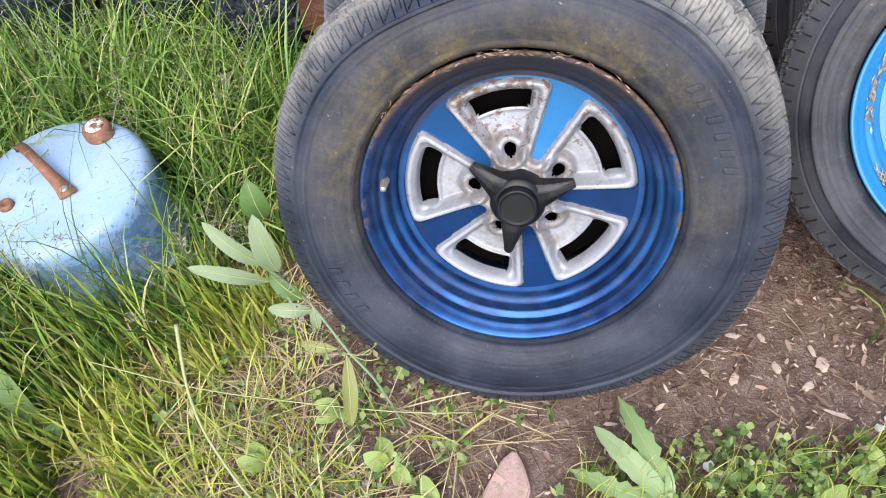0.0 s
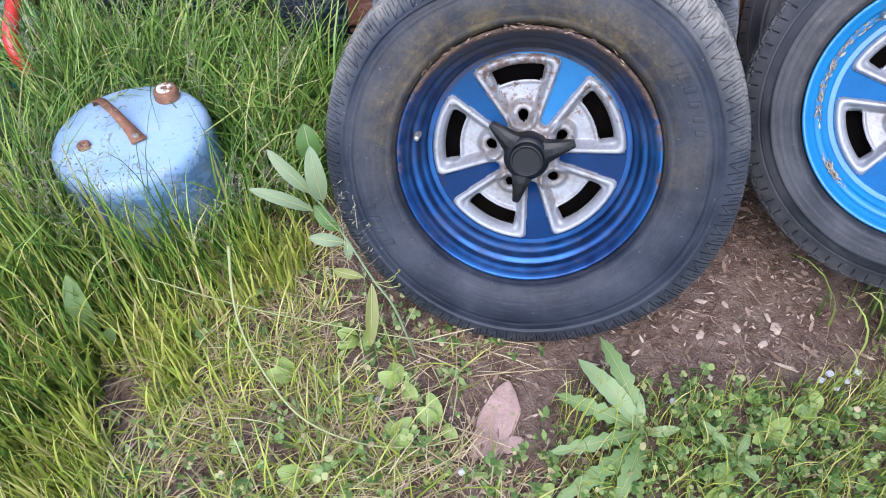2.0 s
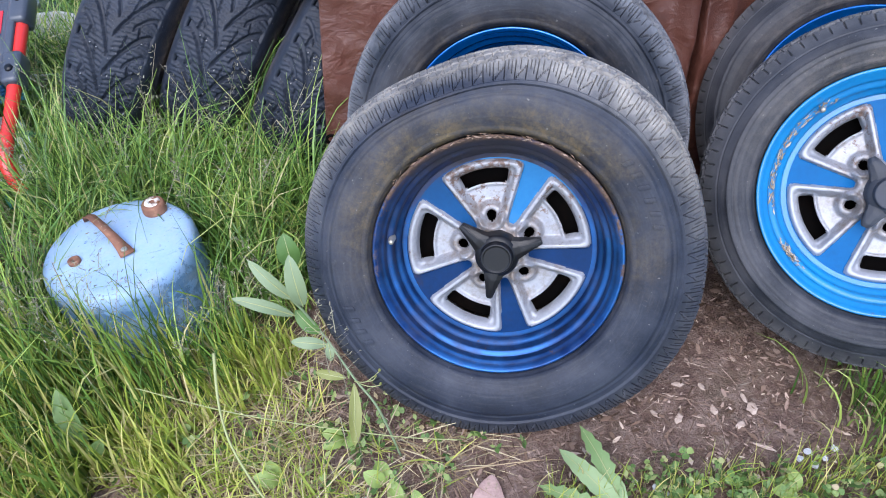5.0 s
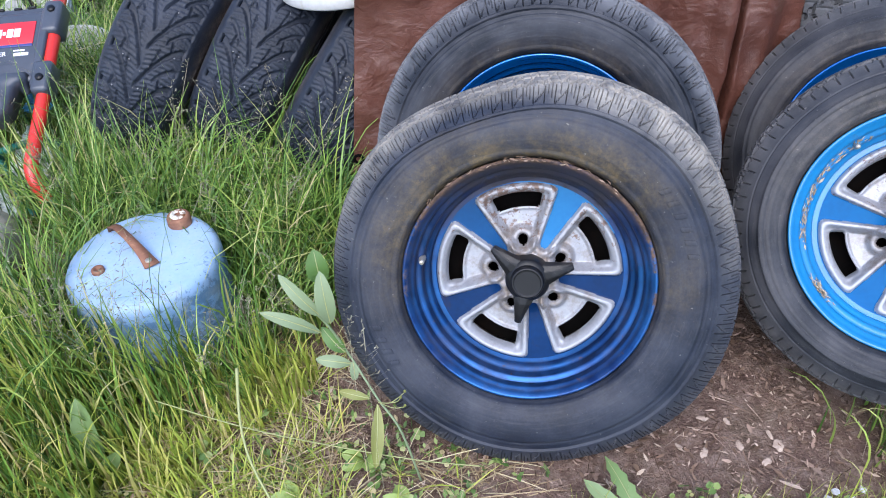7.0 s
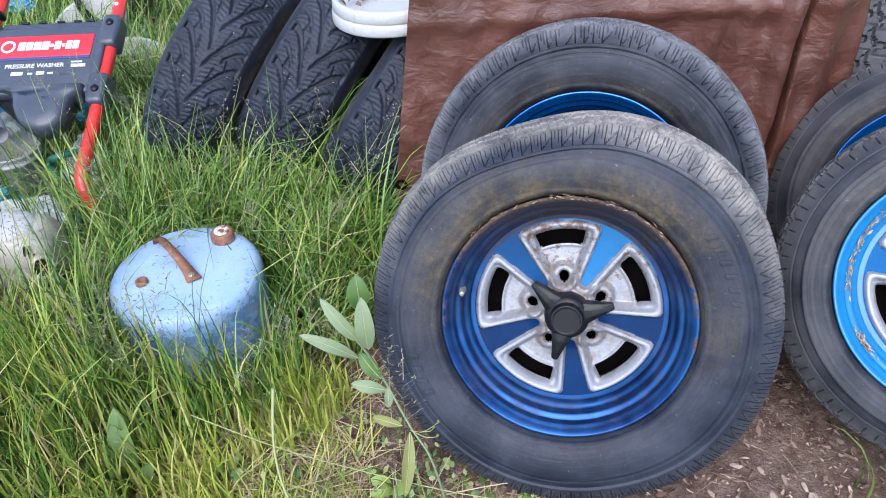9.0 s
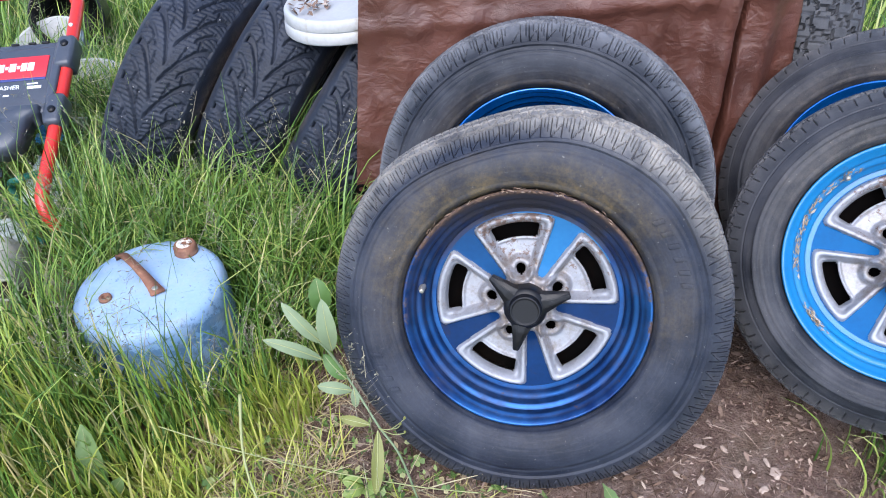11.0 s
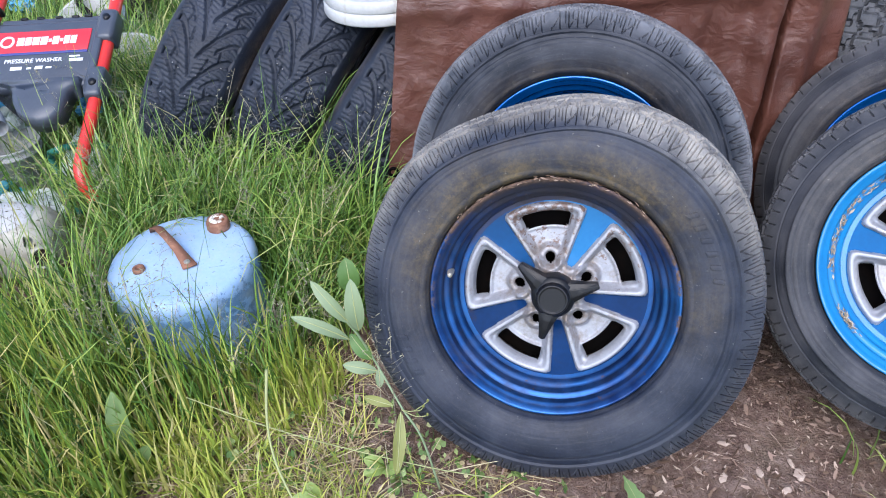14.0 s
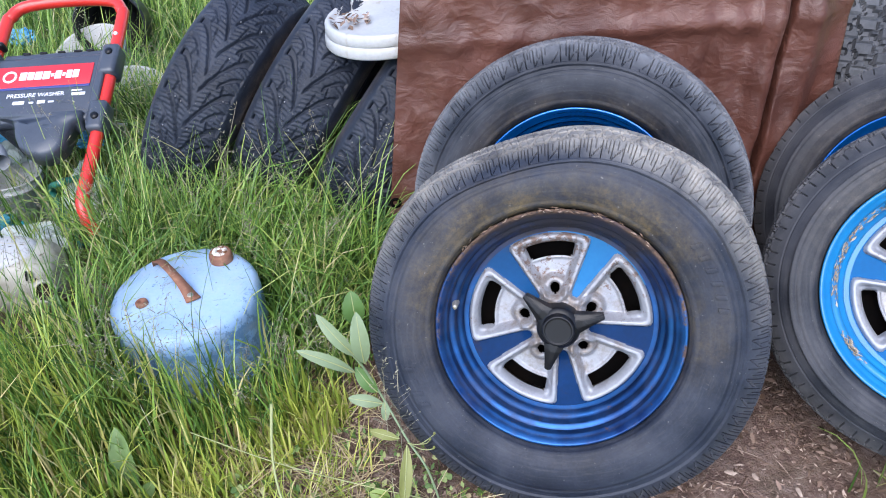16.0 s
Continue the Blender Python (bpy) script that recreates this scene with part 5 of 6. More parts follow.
sward("short_grass", p, lambda n: rng.gamma(4, 0.017, n).clip(0.015, 0.15), lambda n: rng.uniform(0.0014, 0.0034, n), lambda n: rng.gamma(3, 0.2, n).clip(0.05, 1.4), "short thin grass over bare soil", 4, LIGHT_GRASS, rng.uniform(0.1, 1.1, len(p))[:, None])


def outer_field(count):
    """Places for the meadow all round, thinning out, clear of the middle."""
    a, d = rng.uniform(0, 2 * np.pi, count), 1.0 + 4.4 * rng.random(count) ** 0.8
    p = np.stack([d * np.cos(a) - 0.2, d * np.sin(a) + 0.5], 1)
    x, y = p[:, 0], p[:, 1]
    u, v, w = rng.random(count) ** 2, rng.random(count) ** 2, rng.random(count)
    inner = ((x > -1.7 + 0.15 * u) & (x < 1.15 + 0.2 * v) & (y > -0.80 + 0.1 * v) & (y < 1.35)) | ((x > -2.9 + 0.9 * u) & (x < 0.2) & (y > 1.3) & (y < 3.5 - 0.9 * v))
    inner |= (x > 0) & (x < 2.2) & (y > 1.3) & (y < 2.6 - 0.8 * u) & (w < 0.8)
    trodden = np.exp(-(((x - 0.1) / 0.85) ** 2 + ((y + 1.25) / 0.42) ** 2))
    return p[~inner & (rng.random(count) > 0.8 * trodden) & (rng.random(count) > (d - 3.4) / 2.0)]


p = outer_field(95000)
sward("meadow_grass", p, lambda n: rng.gamma(9, 0.024, n).clip(0.06, 0.42), lambda n: rng.uniform(0.004, 0.010, n), lambda n: rng.gamma(3.0, 0.36, n).clip(0.1, 2.2), "uncut meadow grass around the yard", 3)

for name, count, area, tall, label in (("tank_stalks", 130, (-0.98, -0.50, -0.02, 0.16), 0.30, "thin green grass stalks close round the blue tank"), ("tyre_stalks", 220, (-1.25, -0.36, 0.36, 0.72), 0.40, "thin green grass stalks before the winter tyres")):
    p = np.stack([fade.uniform(area[0], area[1], count), fade.uniform(area[2], area[3], count)], 1)
    p = p[np.hypot(p[:, 0] + 0.735, p[:, 1] - 0.272) > 0.17]
    k = len(p)
    stalks = blades(name, p, (fade.gamma(22, tall / 22, k)).clip(0.15, 0.50), fade.uniform(0.0016, 0.0042, k), fade.gamma(2.5, 0.26, k).clip(0.05, 1.6), fade.uniform(0, 2 * np.pi, k), GRASS, fade, 6)
    tagged(stalks, label, "grass", kind="stuff")

# ---- weeds ----
WEED = leafy("grey_green_leaf", [(0.0, (0.165, 0.23, 0.125)), (0.5, (0.22, 0.29, 0.165)), (1.0, (0.27, 0.34, 0.205))], 0.25, 0.5)
DOCK = leafy("bright_green_leaf", [(0.0, (0.13, 0.23, 0.07)), (0.5, (0.19, 0.30, 0.11)), (1.0, (0.27, 0.37, 0.17))], 0.3, 0.5)
GROUND_LEAF = leafy("dark_green_leaf", [(0.0, (0.07, 0.16, 0.035)), (1.0, (0.12, 0.22, 0.06))], 0.3, 0.5)
PALE_DOCK = leafy("pale_green_leaf", [(0.0, (0.25, 0.36, 0.16)), (1.0, (0.32, 0.42, 0.22))], 0.3, 0.5)
YELLOWING = leafy("yellowing_leaf", [(0.0, (0.20, 0.24, 0.06)), (1.0, (0.30, 0.30, 0.10))], 0.3, 0.5)
STRAW = leafy("dry_straw", [(0.0, (0.27, 0.18, 0.105)), (0.5, (0.44, 0.345, 0.21)), (1.0, (0.60, 0.53, 0.35))], 0.2, 0.7)
PALE_STALK = leafy("pale_stalk", [(0.0, (0.33, 0.37, 0.16)), (1.0, (0.40, 0.42, 0.20))], 0.2, 0.6)
CLOVER = leafy("small_leaf", [(0.0, (0.075, 0.150, 0.038)), (0.4, (0.155, 0.260, 0.072)), (0.8, (0.29, 0.38, 0.13)), (0.95, (0.43, 0.45, 0.20)), (1.0, (0.52, 0.42, 0.26))], 0.3, 0.5)


def leaf_mesh(base, tip, wide, up=(0, -0.5, 1), curl=0.1, teeth=0.0, seed=0):
    """A leaf with a folded midrib from base to tip, widest past its middle; teeth: depth of a toothed edge."""
    b, t = Vector(base), Vector(tip)
    way = t - b
    side = way.cross(Vector(up)).normalized()
    normal = side.cross(way).normalized()
    n, r = 16, random.Random(seed)
    verts, faces = [], []
    for k in range(n + 1):
        s = k / n
        half = wide * (math.sin(math.pi * s ** 1.12) ** 0.58 if 0 < s < 1 else 0.03)
        if teeth:
            half *= 1 - teeth * (k % 2) * r.uniform(0.6, 1.2)
        mid = b + way * s + normal * (way.length * curl * math.sin(math.pi * s) - way.length * 0.12 * s * s)
        wave = 0.12 * half * math.sin(7 * s + seed)
        verts += [mid - side * half + normal * (0.28 * half + wave), mid - side * half * 0.5 + normal * 0.12 * half, mid, mid + side * half * 0.5 + normal * 0.12 * half, mid + side * half + normal * (0.28 * half - wave)]
    for k in range(n):
        for j in range(4):
            a = k * 5 + j
            faces.append((a, a + 1, a + 6, a + 5))
    return verts, faces


def leaf(parent, base, tip, wide, material, **kw):
    v, f = leaf_mesh(base, tip, wide, **kw)
    blade = part("leaf", mesh_of("leaf", v, f, material), material, parent)
    rib = [Vector(p) for p in v[2::5]]
    part("midrib", tube_mesh("midrib", rib[:-1], 0.0009, PALE_STALK, 5, True, [0.0013 - 0.00006 * k for k in range(len(rib) - 1)]), PALE_STALK, blade, "pale raised midrib")
    return blade


weed = thing("weed", pose(0, 0, 0), "grey-green broad-leaved weed growing beside the wheel", "weed")
part("stem", tube_mesh("stem", [(-0.200, -0.150, 0.005), (-0.227, -0.116, 0.110), (-0.262, -0.079, 0.152), (-0.303, -0.026, 0.201), (-0.328, -0.021, 0.270), (-0.346, -0.019, 0.306)], 0.0022, WEED, 8), WEED, weed)
for base, tip, wide, mat, kw in (((-0.346, -0.019, 0.262), (-0.430, -0.030, 0.330), 0.0125, WEED, {"up": (0.3, -0.8, 1)}), ((-0.327, -0.020, 0.284), (-0.331, -0.010, 0.384), 0.0185, WEED, {"up": (0.1, -1, 0.25)}),
                                 ((-0.340, -0.018, 0.300), (-0.396, -0.006, 0.382), 0.0135, WEED, {"up": (0.1, -0.9, 0.6)}), ((-0.304, -0.029, 0.190), (-0.362, -0.032, 0.211), 0.0130, WEED, {"up": (0, -0.8, 1)}),
                                 ((-0.301, -0.026, 0.196), (-0.300, -0.050, 0.168), 0.0090, WEED, {"up": (0.2, -1, 0.5)}), ((-0.312, -0.024, 0.215), (-0.346, -0.010, 0.262), 0.0150, GROUND_LEAF, {"up": (0, -0.8, 0.6)}),
                                 ((-0.276, -0.077, 0.153), (-0.328, -0.068, 0.166), 0.0100, YELLOWING, {"up": (0, -0.8, 1)}), ((-0.263, -0.086, 0.147), (-0.269, -0.170, 0.080), 0.0135, YELLOWING, {"up": (0.3, -1, 0.6), "curl": 0.02}),
                                 ((-0.345, 0.060, 0.300), (-0.350, 0.070, 0.365), 0.0240, GROUND_LEAF, {"up": (0.1, -1, 0.5), "teeth": 0.12})):
    leaf(weed, base, tip, wide * 0.85, mat, **kw)

for sprig in (((-0.262, -0.084, 0.150), (-0.240, -0.095, 0.160), (-0.214, -0.098, 0.188)), ((-0.262, -0.084, 0.150), (-0.236, -0.100, 0.152), (-0.216, -0.104, 0.158)), ((-0.240, -0.095, 0.160), (-0.228, -0.100, 0.168), (-0.222, -0.102, 0.178))):
    twig = part("sprig", tube_mesh("sprig", sprig, 0.0008, PALE_STALK, 6), PALE_STALK, weed)
    part("bud", tube_mesh("bud", [sprig[2], (sprig[2][0] + 0.001, sprig[2][1], sprig[2][2] + 0.004), (sprig[2][0] + 0.001, sprig[2][1], sprig[2][2] + 0.007)], 0.002, YELLOWING, 8, True, [0.0012, 0.0026, 0.0010]), YELLOWING, twig)

broad_weed = thing("broad_leaf_weed", pose(-0.775, -0.085, 0.0), "pale green broad leaf standing up in tall grass", "weed")
for base, tip, wide in (((0, 0, 0.02), (-0.010, 0.030, 0.165), 0.022), ((0.004, -0.004, 0.02), (0.055, -0.030, 0.090), 0.015)):
    leaf(broad_weed, base, tip, wide, DOCK, up=(0.2, -1, 0.4), curl=0.08)

dock = thing("dock_plant", pose(0.165, -0.315, 0.0), "pale green toothed leafy weed on bare soil", "weed", "toothed weeds")
for n, (tip, wide) in enumerate((((-0.088, 0.108, 0.066), 0.017), ((-0.046, 0.145, 0.075), 0.017), ((-0.134, 0.058, 0.045), 0.016), ((0.002, 0.045, 0.05), 0.008), ((-0.066, -0.125, 0.030), 0.018), ((-0.160, -0.120, 0.028), 0.016), ((0.055, -0.010, 0.03), 0.009), ((-0.155, -0.040, 0.034), 0.014))):
    leaf(dock, (0.006 * math.cos(n), 0.006 * math.sin(n), 0.004), tip, wide, PALE_DOCK if n in (0, 3, 6) else DOCK, teeth=(0.12, 0.40, 0.45, 0.1, 0.38, 0.42, 0.1, 0.45)[n], seed=n, curl=0.16)
small_dock = thing("dock_plant", pose(0.30, -0.37, 0.0), "small pale green toothed weed among clover", "weed", "toothed weeds")
for n, (tip, wide) in enumerate((((-0.045, 0.050, 0.045), 0.009), ((0.030, 0.035, 0.030), 0.008), ((0.020, -0.045, 0.025), 0.009), ((-0.040, -0.025, 0.02), 0.008), ((0.055, -0.01, 0.02), 0.008))):
    leaf(small_dock, (0, 0, 0.004), tip, wide, DOCK, teeth=0.25, seed=20 + n, curl=0.15)

tagged(new("bent_stalk", tube_mesh("bent_stalk", [(-0.500, -0.030, 0.200), (-0.491, -0.116, 0.150), (-0.461, -0.188, 0.110), (-0.389, -0.278, 0.065), (-0.294, -0.319, 0.035), (-0.20, -0.325, 0.020), (-0.12, -0.310, 0.008)], 0.0024, PALE_STALK, 8, True, [0.0034, 0.0022, 0.0021, 0.0020, 0.0018, 0.0014, 0.0010])), "pale bent dry grass stalk arching to the ground", "stalk")
tagged(new("bent_stalk", tube_mesh("bent_stalk", [(-0.66, -0.035, 0.135), (-0.50, -0.09, 0.115), (-0.36, -0.12, 0.09), (-0.20, -0.145, 0.06), (-0.09, -0.150, 0.035)], 0.0011, PALE_STALK, 6)), "thin pale grass stalk lying across short grass", "stalk")

# ---- low ground cover ----
def scatter(name, places, make, material, label, category):
    """Many small flat pieces as one mesh; make gives the outline of a piece in its own plane."""
    verts, faces = [], []
    for x, y in places:
        for pts in make(x, y):
            faces.append(tuple(range(len(verts), len(verts) + len(pts))))
            verts += pts
    return tagged(new(name, mesh_of(name, verts, faces, material, False)), label, category, kind="stuff")


r2 = random.Random(12)


def clover(x, y):
    h = r2.uniform(0.003, 0.055)
    z0 = lift(x, y)
    size = r2.uniform(0.0020, 0.0076)
    turn = r2.uniform(0, 6.28)
    lean = Euler((r2.gauss(0, 0.55), r2.gauss(0, 0.55), 0)).to_matrix()
    out = []
    for k in range(r2.choice((2, 3, 3, 3))):
        a = turn + k * 2.094
        c = Vector((math.cos(a), math.sin(a), 0)) * size
        pts = []
        for j in range(7):
            b = a + j * 0.898
            rad = size * (0.95 if j else 0.75)
            pts.append(tuple(lean @ (c + Vector((math.cos(b), math.sin(b), 0.12 * math.cos(2 * b))) * rad) + Vector((x, y, z0 + h))))
        out.append(pts)
    d = Vector((math.cos(turn), math.sin(turn), 0)) * 0.0006
    out.append([tuple(Vector((x, y, z0 - 0.004)) - d), tuple(Vector((x, y, z0 - 0.004)) + d), tuple(Vector((x, y, z0 + h)) + d), tuple(Vector((x, y, z0 + h)) - d)])
    return out


def cover_places(count, test):
    out = []
    while len(out) < count:
        x, y = r2.uniform(-0.75, 1.1), r2.uniform(-0.85, 0.05)
        if math.hypot((x + 0.068) / 0.060, (y + 0.272) / 0.075) > 1 and r2.random() < test(x, y):
            out.append((x, y))
    return out


patchy = lambda x, y: 0.5 + 0.5 * noise.noise((x * 7, y * 7, 4.0))
low = lambda x, y: (1.0 if y < -0.245 + 0.04 * math.sin(x * 9) - (0.10 if x < 0.2 else 0) else 0.0) * patchy(x, y) if x > 0.05 else (0.30 if y < -0.30 else 0.10) * patchy(x, y)
scatter("clover", cover_places(3400, lambda x, y: low(x, y) * (1.0 if x > -0.35 else 0.4)), clover, CLOVER, "low clover and small round weeds over soil", "clover")


def weedlet(x, y):
    """A small rosette of pointed leaves."""
    out, z0 = [], lift(x, y)
    for _ in range(r2.choice((3, 4, 5))):
        a, long = r2.uniform(0, 6.28), r2.uniform(0.007, 0.021)
        way = Vector((math.cos(a), math.sin(a), r2.uniform(0.2, 1.1))).normalized() * long
        side = Vector((-math.sin(a), math.cos(a), 0)) * long * r2.uniform(0.16, 0.3)
        foot = Vector((x, y, z0 + r2.uniform(0, 0.02)))
        out.append([tuple(foot), tuple(foot + way * 0.5 + side), tuple(foot + way), tuple(foot + way * 0.5 - side)])
    return out


scatter("small_weeds", cover_places(2600, lambda x, y: (0.8 if (y < -0.24 and x > 0) else 0.0 if x > -0.02 else 0.35) * patchy(x * 1.7, y * 1.7)), weedlet, CLOVER, "small pointed weeds over soil and short grass", "weeds")


def scrap(x, y):
    s = r2.choice((0.0014, 0.002, 0.0026, 0.003, 0.004, 0.004, 0.005, 0.006, 0.008, 0.011)) * r2.uniform(0.7, 1.3)
    m = Euler((r2.uniform(-0.5, 0.5), r2.uniform(-0.5, 0.5), r2.uniform(0, 6.28))).to_matrix()
    z = lift(x, y) + r2.uniform(0.0, 0.006)
    n = r2.choice((4, 5, 6))
    long = r2.uniform(0.10, 0.48)
    pts = [m @ Vector((s * math.cos(6.283 * k / n) * r2.uniform(0.7, 1.2), s * long * math.sin(6.283 * k / n) * r2.uniform(0.7, 1.2), r2.uniform(-0.1, 0.2) * s)) for k in range(n)]
    return [[(p.x + x, p.y + y, p.z + z) for p in pts]]


litter_places = []
while len(litter_places) < 22000:
    x, y = r2.uniform(-0.75, 1.2), r2.uniform(-0.7, 0.45)
    if r2.random() < (1.0 if (x > 0.05 and y > -0.3) else 0.75) * (0.25 + 0.75 * patchy(x * 1.3, y * 1.3)):
        litter_places.append((x, y))
scatter("leaf_litter", litter_places, scrap, LITTER, "brown leaf litter and wood bits on soil", "litter")

rng2 = np.random.default_rng(8)
pt = np.stack([rng2.uniform(-0.05, 1.0, 1500), rng2.uniform(-0.32, 0.30, 1500)], 1)
tagged(blades("twigs", pt, rng2.uniform(0.012, 0.075, 1500), rng2.uniform(0.0008, 0.0020, 1500), rng2.uniform(0.0, 0.3, 1500), rng2.uniform(0, 6.28, 1500), LITTER, rng2, 3, rng2.uniform(1.35, 1.55, 1500)[:, None]), "thin brown twigs and stems lying on soil", "twigs", kind="stuff")
ps = np.stack([rng2.uniform(-0.75, -0.02, 4200), rng2.uniform(-0.6, 0.16, 4200)], 1)
ps = ps[free_ground(ps)]
tagged(blades("dry_straw", ps, rng2.uniform(0.03, 0.17, len(ps)), rng2.uniform(0.0010, 0.0026, len(ps)), rng2.uniform(0.1, 0.5, len(ps)), rng2.uniform(0, 6.28, len(ps)), STRAW, rng2, 4, rng2.uniform(0.95, 1.5, len(ps))[:, None]), "dry straw lying over short grass", "straw", kind="stuff")
pc = np.stack([rng2.normal(0.70, 0.075, 160), rng2.normal(-0.17, 0.05, 160)], 1)
tagged(blades("grass_tuft", pc, rng2.uniform(0.08, 0.22, len(pc)), rng2.uniform(0.003, 0.0055, len(pc)), rng2.uniform(0.3, 1.7, len(pc)), rng2.normal(2.6, 1.2, len(pc)), GRASS, rng2), "grass tuft growing by the wheel", "grass", kind="stuff")
pf = np.stack([rng2.uniform(0.02, 0.95, 3000), rng2.uniform(-0.75, -0.24, 3000)], 1)
tagged(blades("sparse_grass", pf, rng2.uniform(0.03, 0.13, len(pf)), rng2.uniform(0.0010, 0.0024, len(pf)), rng2.uniform(0.2, 1.3, len(pf)), rng2.uniform(0, 6.28, len(pf)), LIGHT_GRASS, rng2, 4), "thin grass among clover", "grass", kind="stuff")

# ---- stones and wood chips ----
STONE = plain("pink_stone", (0.42, 0.285, 0.255), (0.26, 0.17, 0.15), 0.8, 0.0, 45, 240, 0.6, (0.24, 0.20, 0.13), (0.56, 0.66), 70.0)
CHIP = plain("bleached_wood", (0.50, 0.40, 0.33), (0.30, 0.22, 0.18), 0.75, 0.0, 40, 220, 0.3)
PALE = plain("pale_pebble", (0.62, 0.62, 0.64), (0.45, 0.45, 0.47), 0.7, 0.0, 40, 200, 0.25)


def lump(name, at, size, turn, material, label, category, seed, group=""):
    bm = bmesh.new()
    bmesh.ops.create_icosphere(bm, subdivisions=2, radius=1.0)
    for v in bm.verts:
        d = v.co.normalized()
        k = 0.85 + 0.4 * noise.noise(d * 1.6 + Vector((seed * 3.1, 0, 0)))
        v.co = Vector((d.x * size[0], d.y * size[1], max(min(d.z, 0.6), -0.6) * size[2])) * k
    ob = part(name, bm, material, None, smooth=False)
    ob.matrix_basis = pose(at[0], at[1], lift(at[0], at[1]) + size[2] * 0.3, 0, 0, turn)
    return tagged(ob, label, category, group)


def flat_stone(at, outline, thick, turn, label):
    """A broken flat stone: an angular outline with a worn top edge."""
    bm = bmesh.new()
    low_ring = [bm.verts.new((x * 1.04, y * 1.04, -0.012)) for x, y in outline]
    top = [bm.verts.new((x, y, thick + 0.003 * math.sin(40 * x + 25 * y))) for x, y in outline]
    bm.faces.new(top)
    bm.faces.new(low_ring[::-1])
    n = len(outline)
    for k in range(n):
        bm.faces.new((low_ring[k], low_ring[(k + 1) % n], top[(k + 1) % n], top[k]))
    bmesh.ops.bevel(bm, geom=[e for e in bm.edges if any(v in top for v in e.verts)], offset=0.003, segments=2, affect="EDGES")
    bmesh.ops.triangulate(bm, faces=[f for f in bm.faces if len(f.verts) > 4])
    ob = part("flat_stone", bm, STONE, None, smooth=False)
    ob.matrix_basis = pose(at[0], at[1], lift(*at), 3, -4, turn)
    return tagged(ob, label, "stone", "flat stones")


flat_stone((-0.070, -0.272), [(-0.047, -0.062), (-0.014, -0.070), (0.014, -0.048), (0.028, -0.028), (0.046, 0.010), (0.040, 0.048), (0.031, 0.071), (0.010, 0.058), (-0.004, 0.040), (-0.018, 0.024), (-0.030, 0.004), (-0.036, -0.030)], 0.010, 0, "flat reddish broken stone set in soil")
flat_stone((-0.046, -0.322), [(-0.018, -0.012), (0.010, -0.016), (0.024, 0.004), (0.006, 0.016), (-0.012, 0.010)], 0.008, 20, "small reddish stone chip beside a flat stone")


def round_weed(x, y, leaves, seed):
    """A low plant with a few rounded leaves."""
    ob = thing("small_weed", pose(x, y, lift(x, y)), "low weed with rounded light green leaves", "weed", "round-leaved weeds")
    r = random.Random(seed)
    for k in range(leaves):
        a = r.uniform(0, 6.28)
        long = r.uniform(0.030, 0.048)
        leaf(ob, (0.004 * math.cos(a), 0.004 * math.sin(a), 0.010), (long * math.cos(a), long * math.sin(a), r.uniform(0.02, 0.045)), r.uniform(0.011, 0.016), ROUND_LEAF, curl=0.14, seed=seed + k)


ROUND_LEAF = leafy("round_leaf", [(0.0, (0.24, 0.35, 0.09)), (1.0, (0.33, 0.44, 0.13))], 0.3, 0.5)
for n, (x, y, c) in enumerate(((-0.226, -0.203, 3), (-0.247, -0.305, 3), (-0.161, -0.279, 4), (-0.30, -0.10, 3), (-0.41, -0.177, 2), (-0.62, -0.06, 3), (0.36, -0.33, 4), (0.46, -0.30, 3), (0.27, -0.42, 4), (-0.02, -0.41, 3), (-0.38, -0.36, 3))):
    round_weed(x, y, c, 60 + 7 * n)
for n, (x, y, a, b, t) in enumerate(((0.378, -0.123, 9, 13, 10), (0.415, -0.157, 10, 14, -50), (0.443, -0.099, 6, 15, 5), (0.309, -0.133, 9, 15, -40), (0.449, -0.124, 13, 16, -15), (0.439, -0.205, 5, 24, 60), (0.371, -0.069, 7, 10, 20), (0.33, -0.06, 8, 14, 80), (0.27, -0.12, 6, 13, 40))):
    lump("wood_chip", (x, y), (a / 1250, b / 1050, 0.004), t, CHIP, "bleached pale wood chip on soil", "chip", 5 + n, "wood chips")
for n, (x, y, s) in enumerate(((0.512, -0.22, 9), (0.493, -0.232, 8), (0.513, -0.245, 9), (0.559, -0.219, 8), (0.535, -0.235, 7), (-0.268, -0.225, 8), (-0.13, -0.36, 8), (0.235, -0.26, 10), (0.25, -0.275, 8), (0.20, -0.245, 6))):
    lump("pebble", (x, y), (s / 1000, s / 1100, 0.006), 40 * n, PALE, "small pale pebble on soil", "pebble", 30 + n, "pebbles")


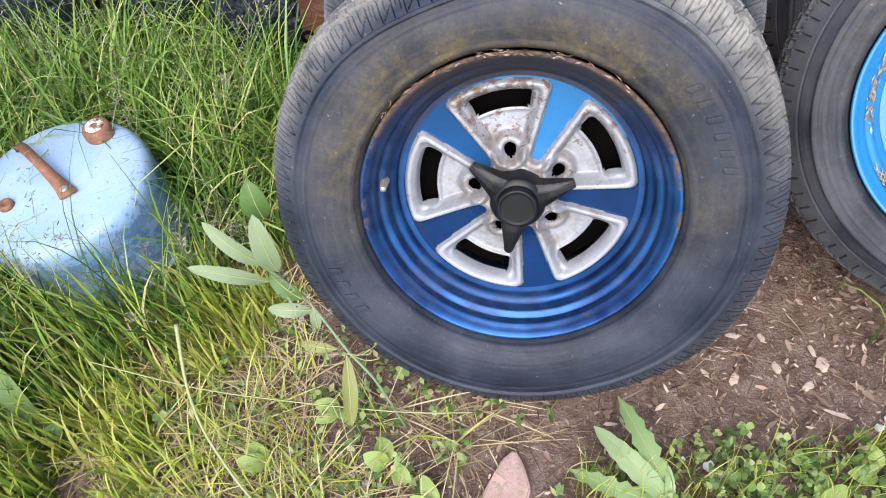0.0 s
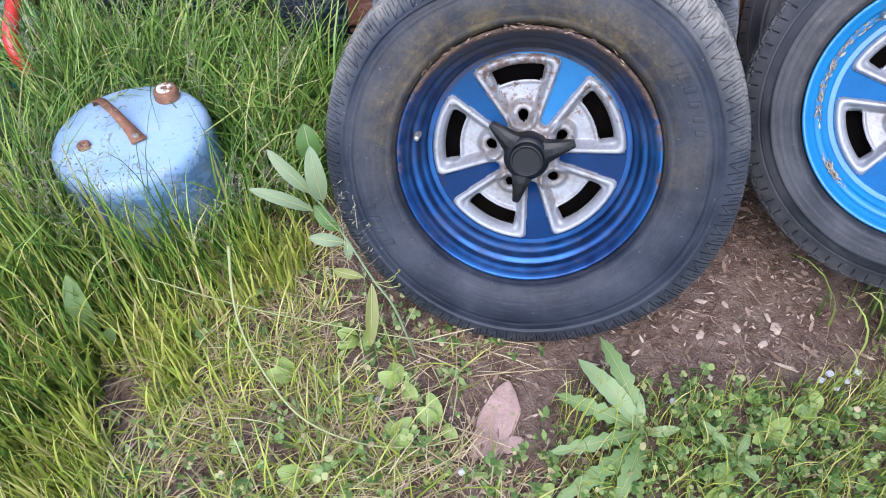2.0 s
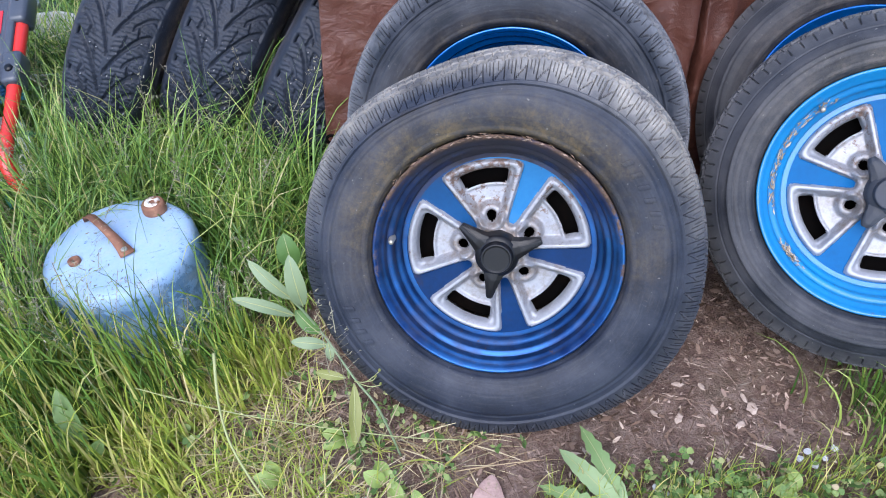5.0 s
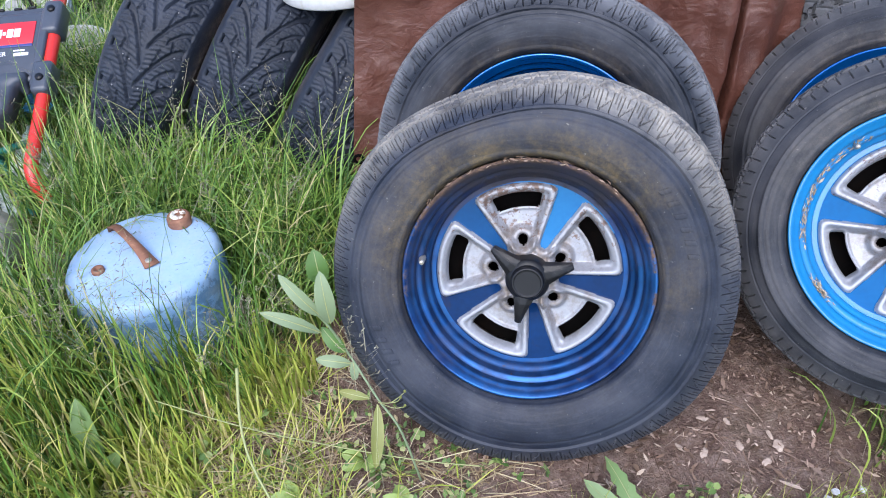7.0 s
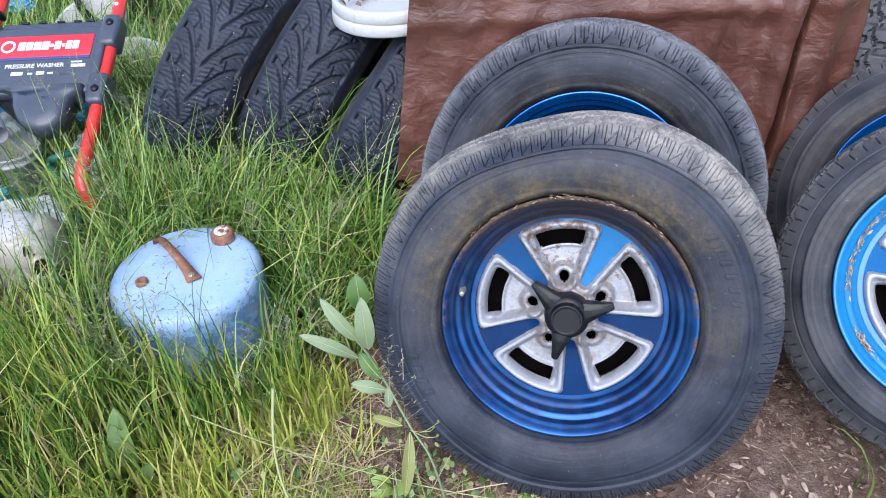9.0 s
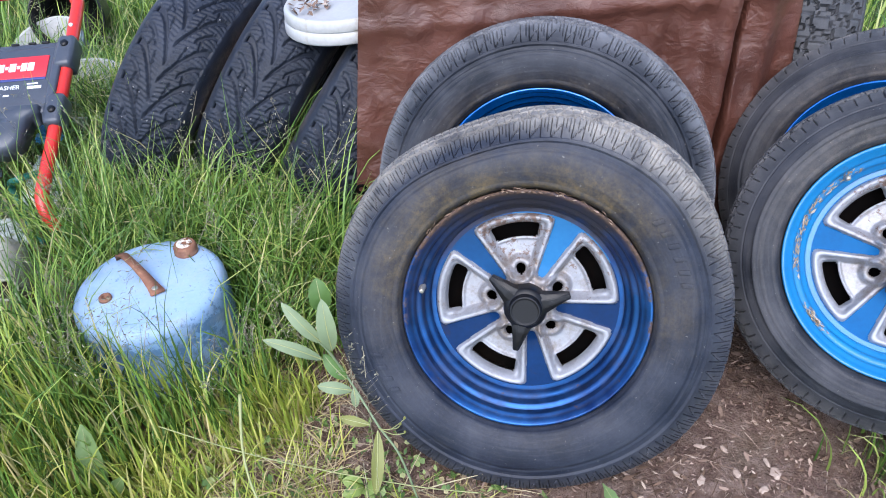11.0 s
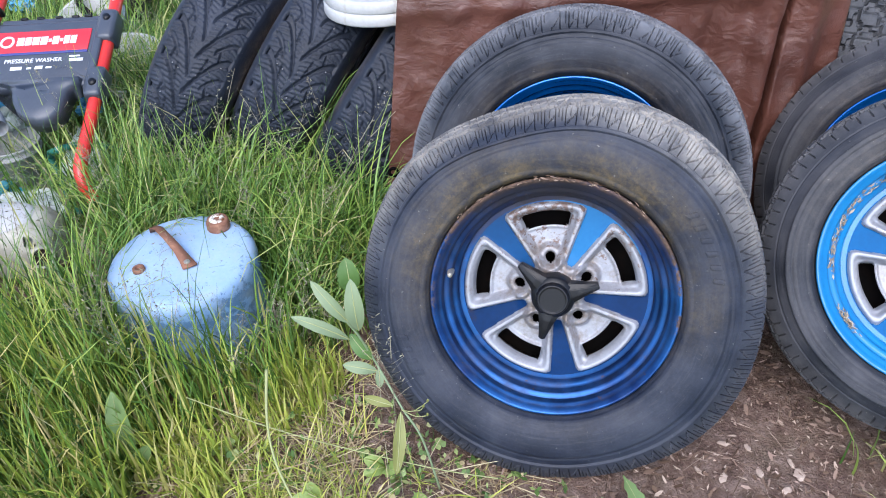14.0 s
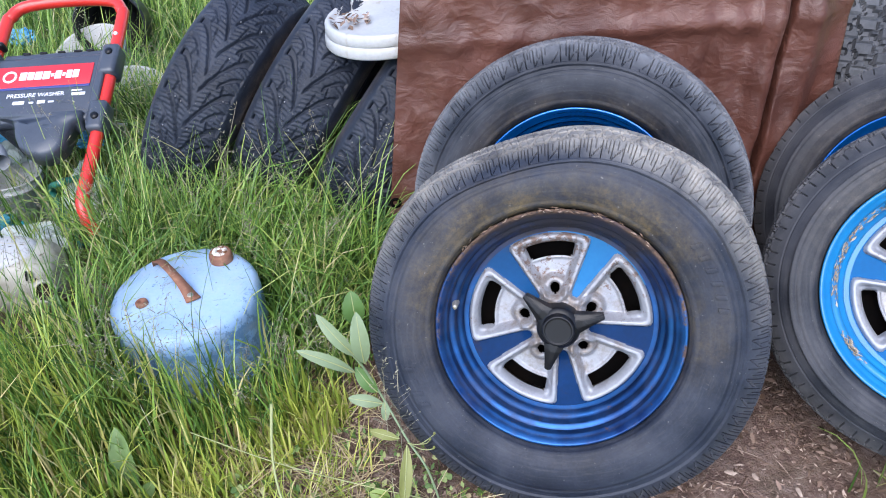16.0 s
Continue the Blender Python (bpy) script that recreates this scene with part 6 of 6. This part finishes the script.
# ---- seed heads of the tall grass ----
def seed_heads(name, places, material, label):
    """Thin stalks with loose spikelets as one mesh."""
    r = random.Random(31)
    verts, faces = [], []

    def strip(a, b, w):
        d = (b - a).cross(Vector((r.uniform(-1, 1), r.uniform(-1, 1), 0.2))).normalized() * w
        faces.append(tuple(range(len(verts), len(verts) + 4)))
        verts.extend([a - d, a + d, b + d * 0.6, b - d * 0.6])

    for x, y, h, lean, way in places:
        foot = Vector((x, y, lift(x, y)))
        dirn = Vector((math.cos(way), math.sin(way), 0))
        line = [foot + Vector((0, 0, h * t)) + dirn * (lean * h * t * t) for t in np.linspace(0, 1, 9)]
        for a, b in zip(line, line[1:]):
            strip(a, b, 0.0007)
        for k in range(26):
            t = r.uniform(0.66, 1.0)
            base = foot + Vector((0, 0, h * t)) + dirn * (lean * h * t * t)
            out = Vector((r.uniform(-1, 1), r.uniform(-1, 1), r.uniform(-0.2, 0.9))).normalized() * (1.06 - t) * 0.10 * r.uniform(0.5, 1.2)
            strip(base, base + out, 0.0003)
            strip(base + out, base + out * 1.0 + Vector((r.uniform(-1, 1), r.uniform(-1, 1), r.uniform(-0.5, 1))).normalized() * 0.006, 0.0011)
    return tagged(new(name, mesh_of(name, verts, faces, material, False)), label, "grass", kind="stuff")


SEEDS = leafy("grass_seed", [(0.0, (0.14, 0.12, 0.09)), (0.5, (0.27, 0.25, 0.18)), (1.0, (0.42, 0.40, 0.29))], 0.2, 0.7)
r3 = random.Random(77)
heads = [(-0.80 + r3.uniform(-0.06, 0.10), 0.10 + r3.uniform(-0.05, 0.06), r3.uniform(0.24, 0.34), r3.uniform(-0.1, 0.35), r3.uniform(0, 6.28)) for _ in range(9)]
heads += [(r3.uniform(-1.0, -0.42), r3.uniform(0.30, 0.62), r3.uniform(0.32, 0.50), r3.uniform(0.1, 0.6), r3.uniform(0, 6.28)) for _ in range(26)]
heads += [(r3.uniform(-1.7, -0.6), r3.uniform(-0.4, 1.6), r3.uniform(0.25, 0.45), r3.uniform(0.1, 0.7), r3.uniform(0, 6.28)) for _ in range(45)]
heads += [(-0.285 + 0.02 * k, -0.165, 0.42 - 0.03 * k, 0.10, 1.4) for k in range(2)]
heads += [(r3.uniform(-0.62, -0.38), r3.uniform(0.0, 0.25), r3.uniform(0.16, 0.28), r3.uniform(0.1, 0.5), r3.uniform(0, 6.28)) for _ in range(12)]
seed_heads("grass_seed_heads", heads, SEEDS, "loose brown seed heads above the grass")
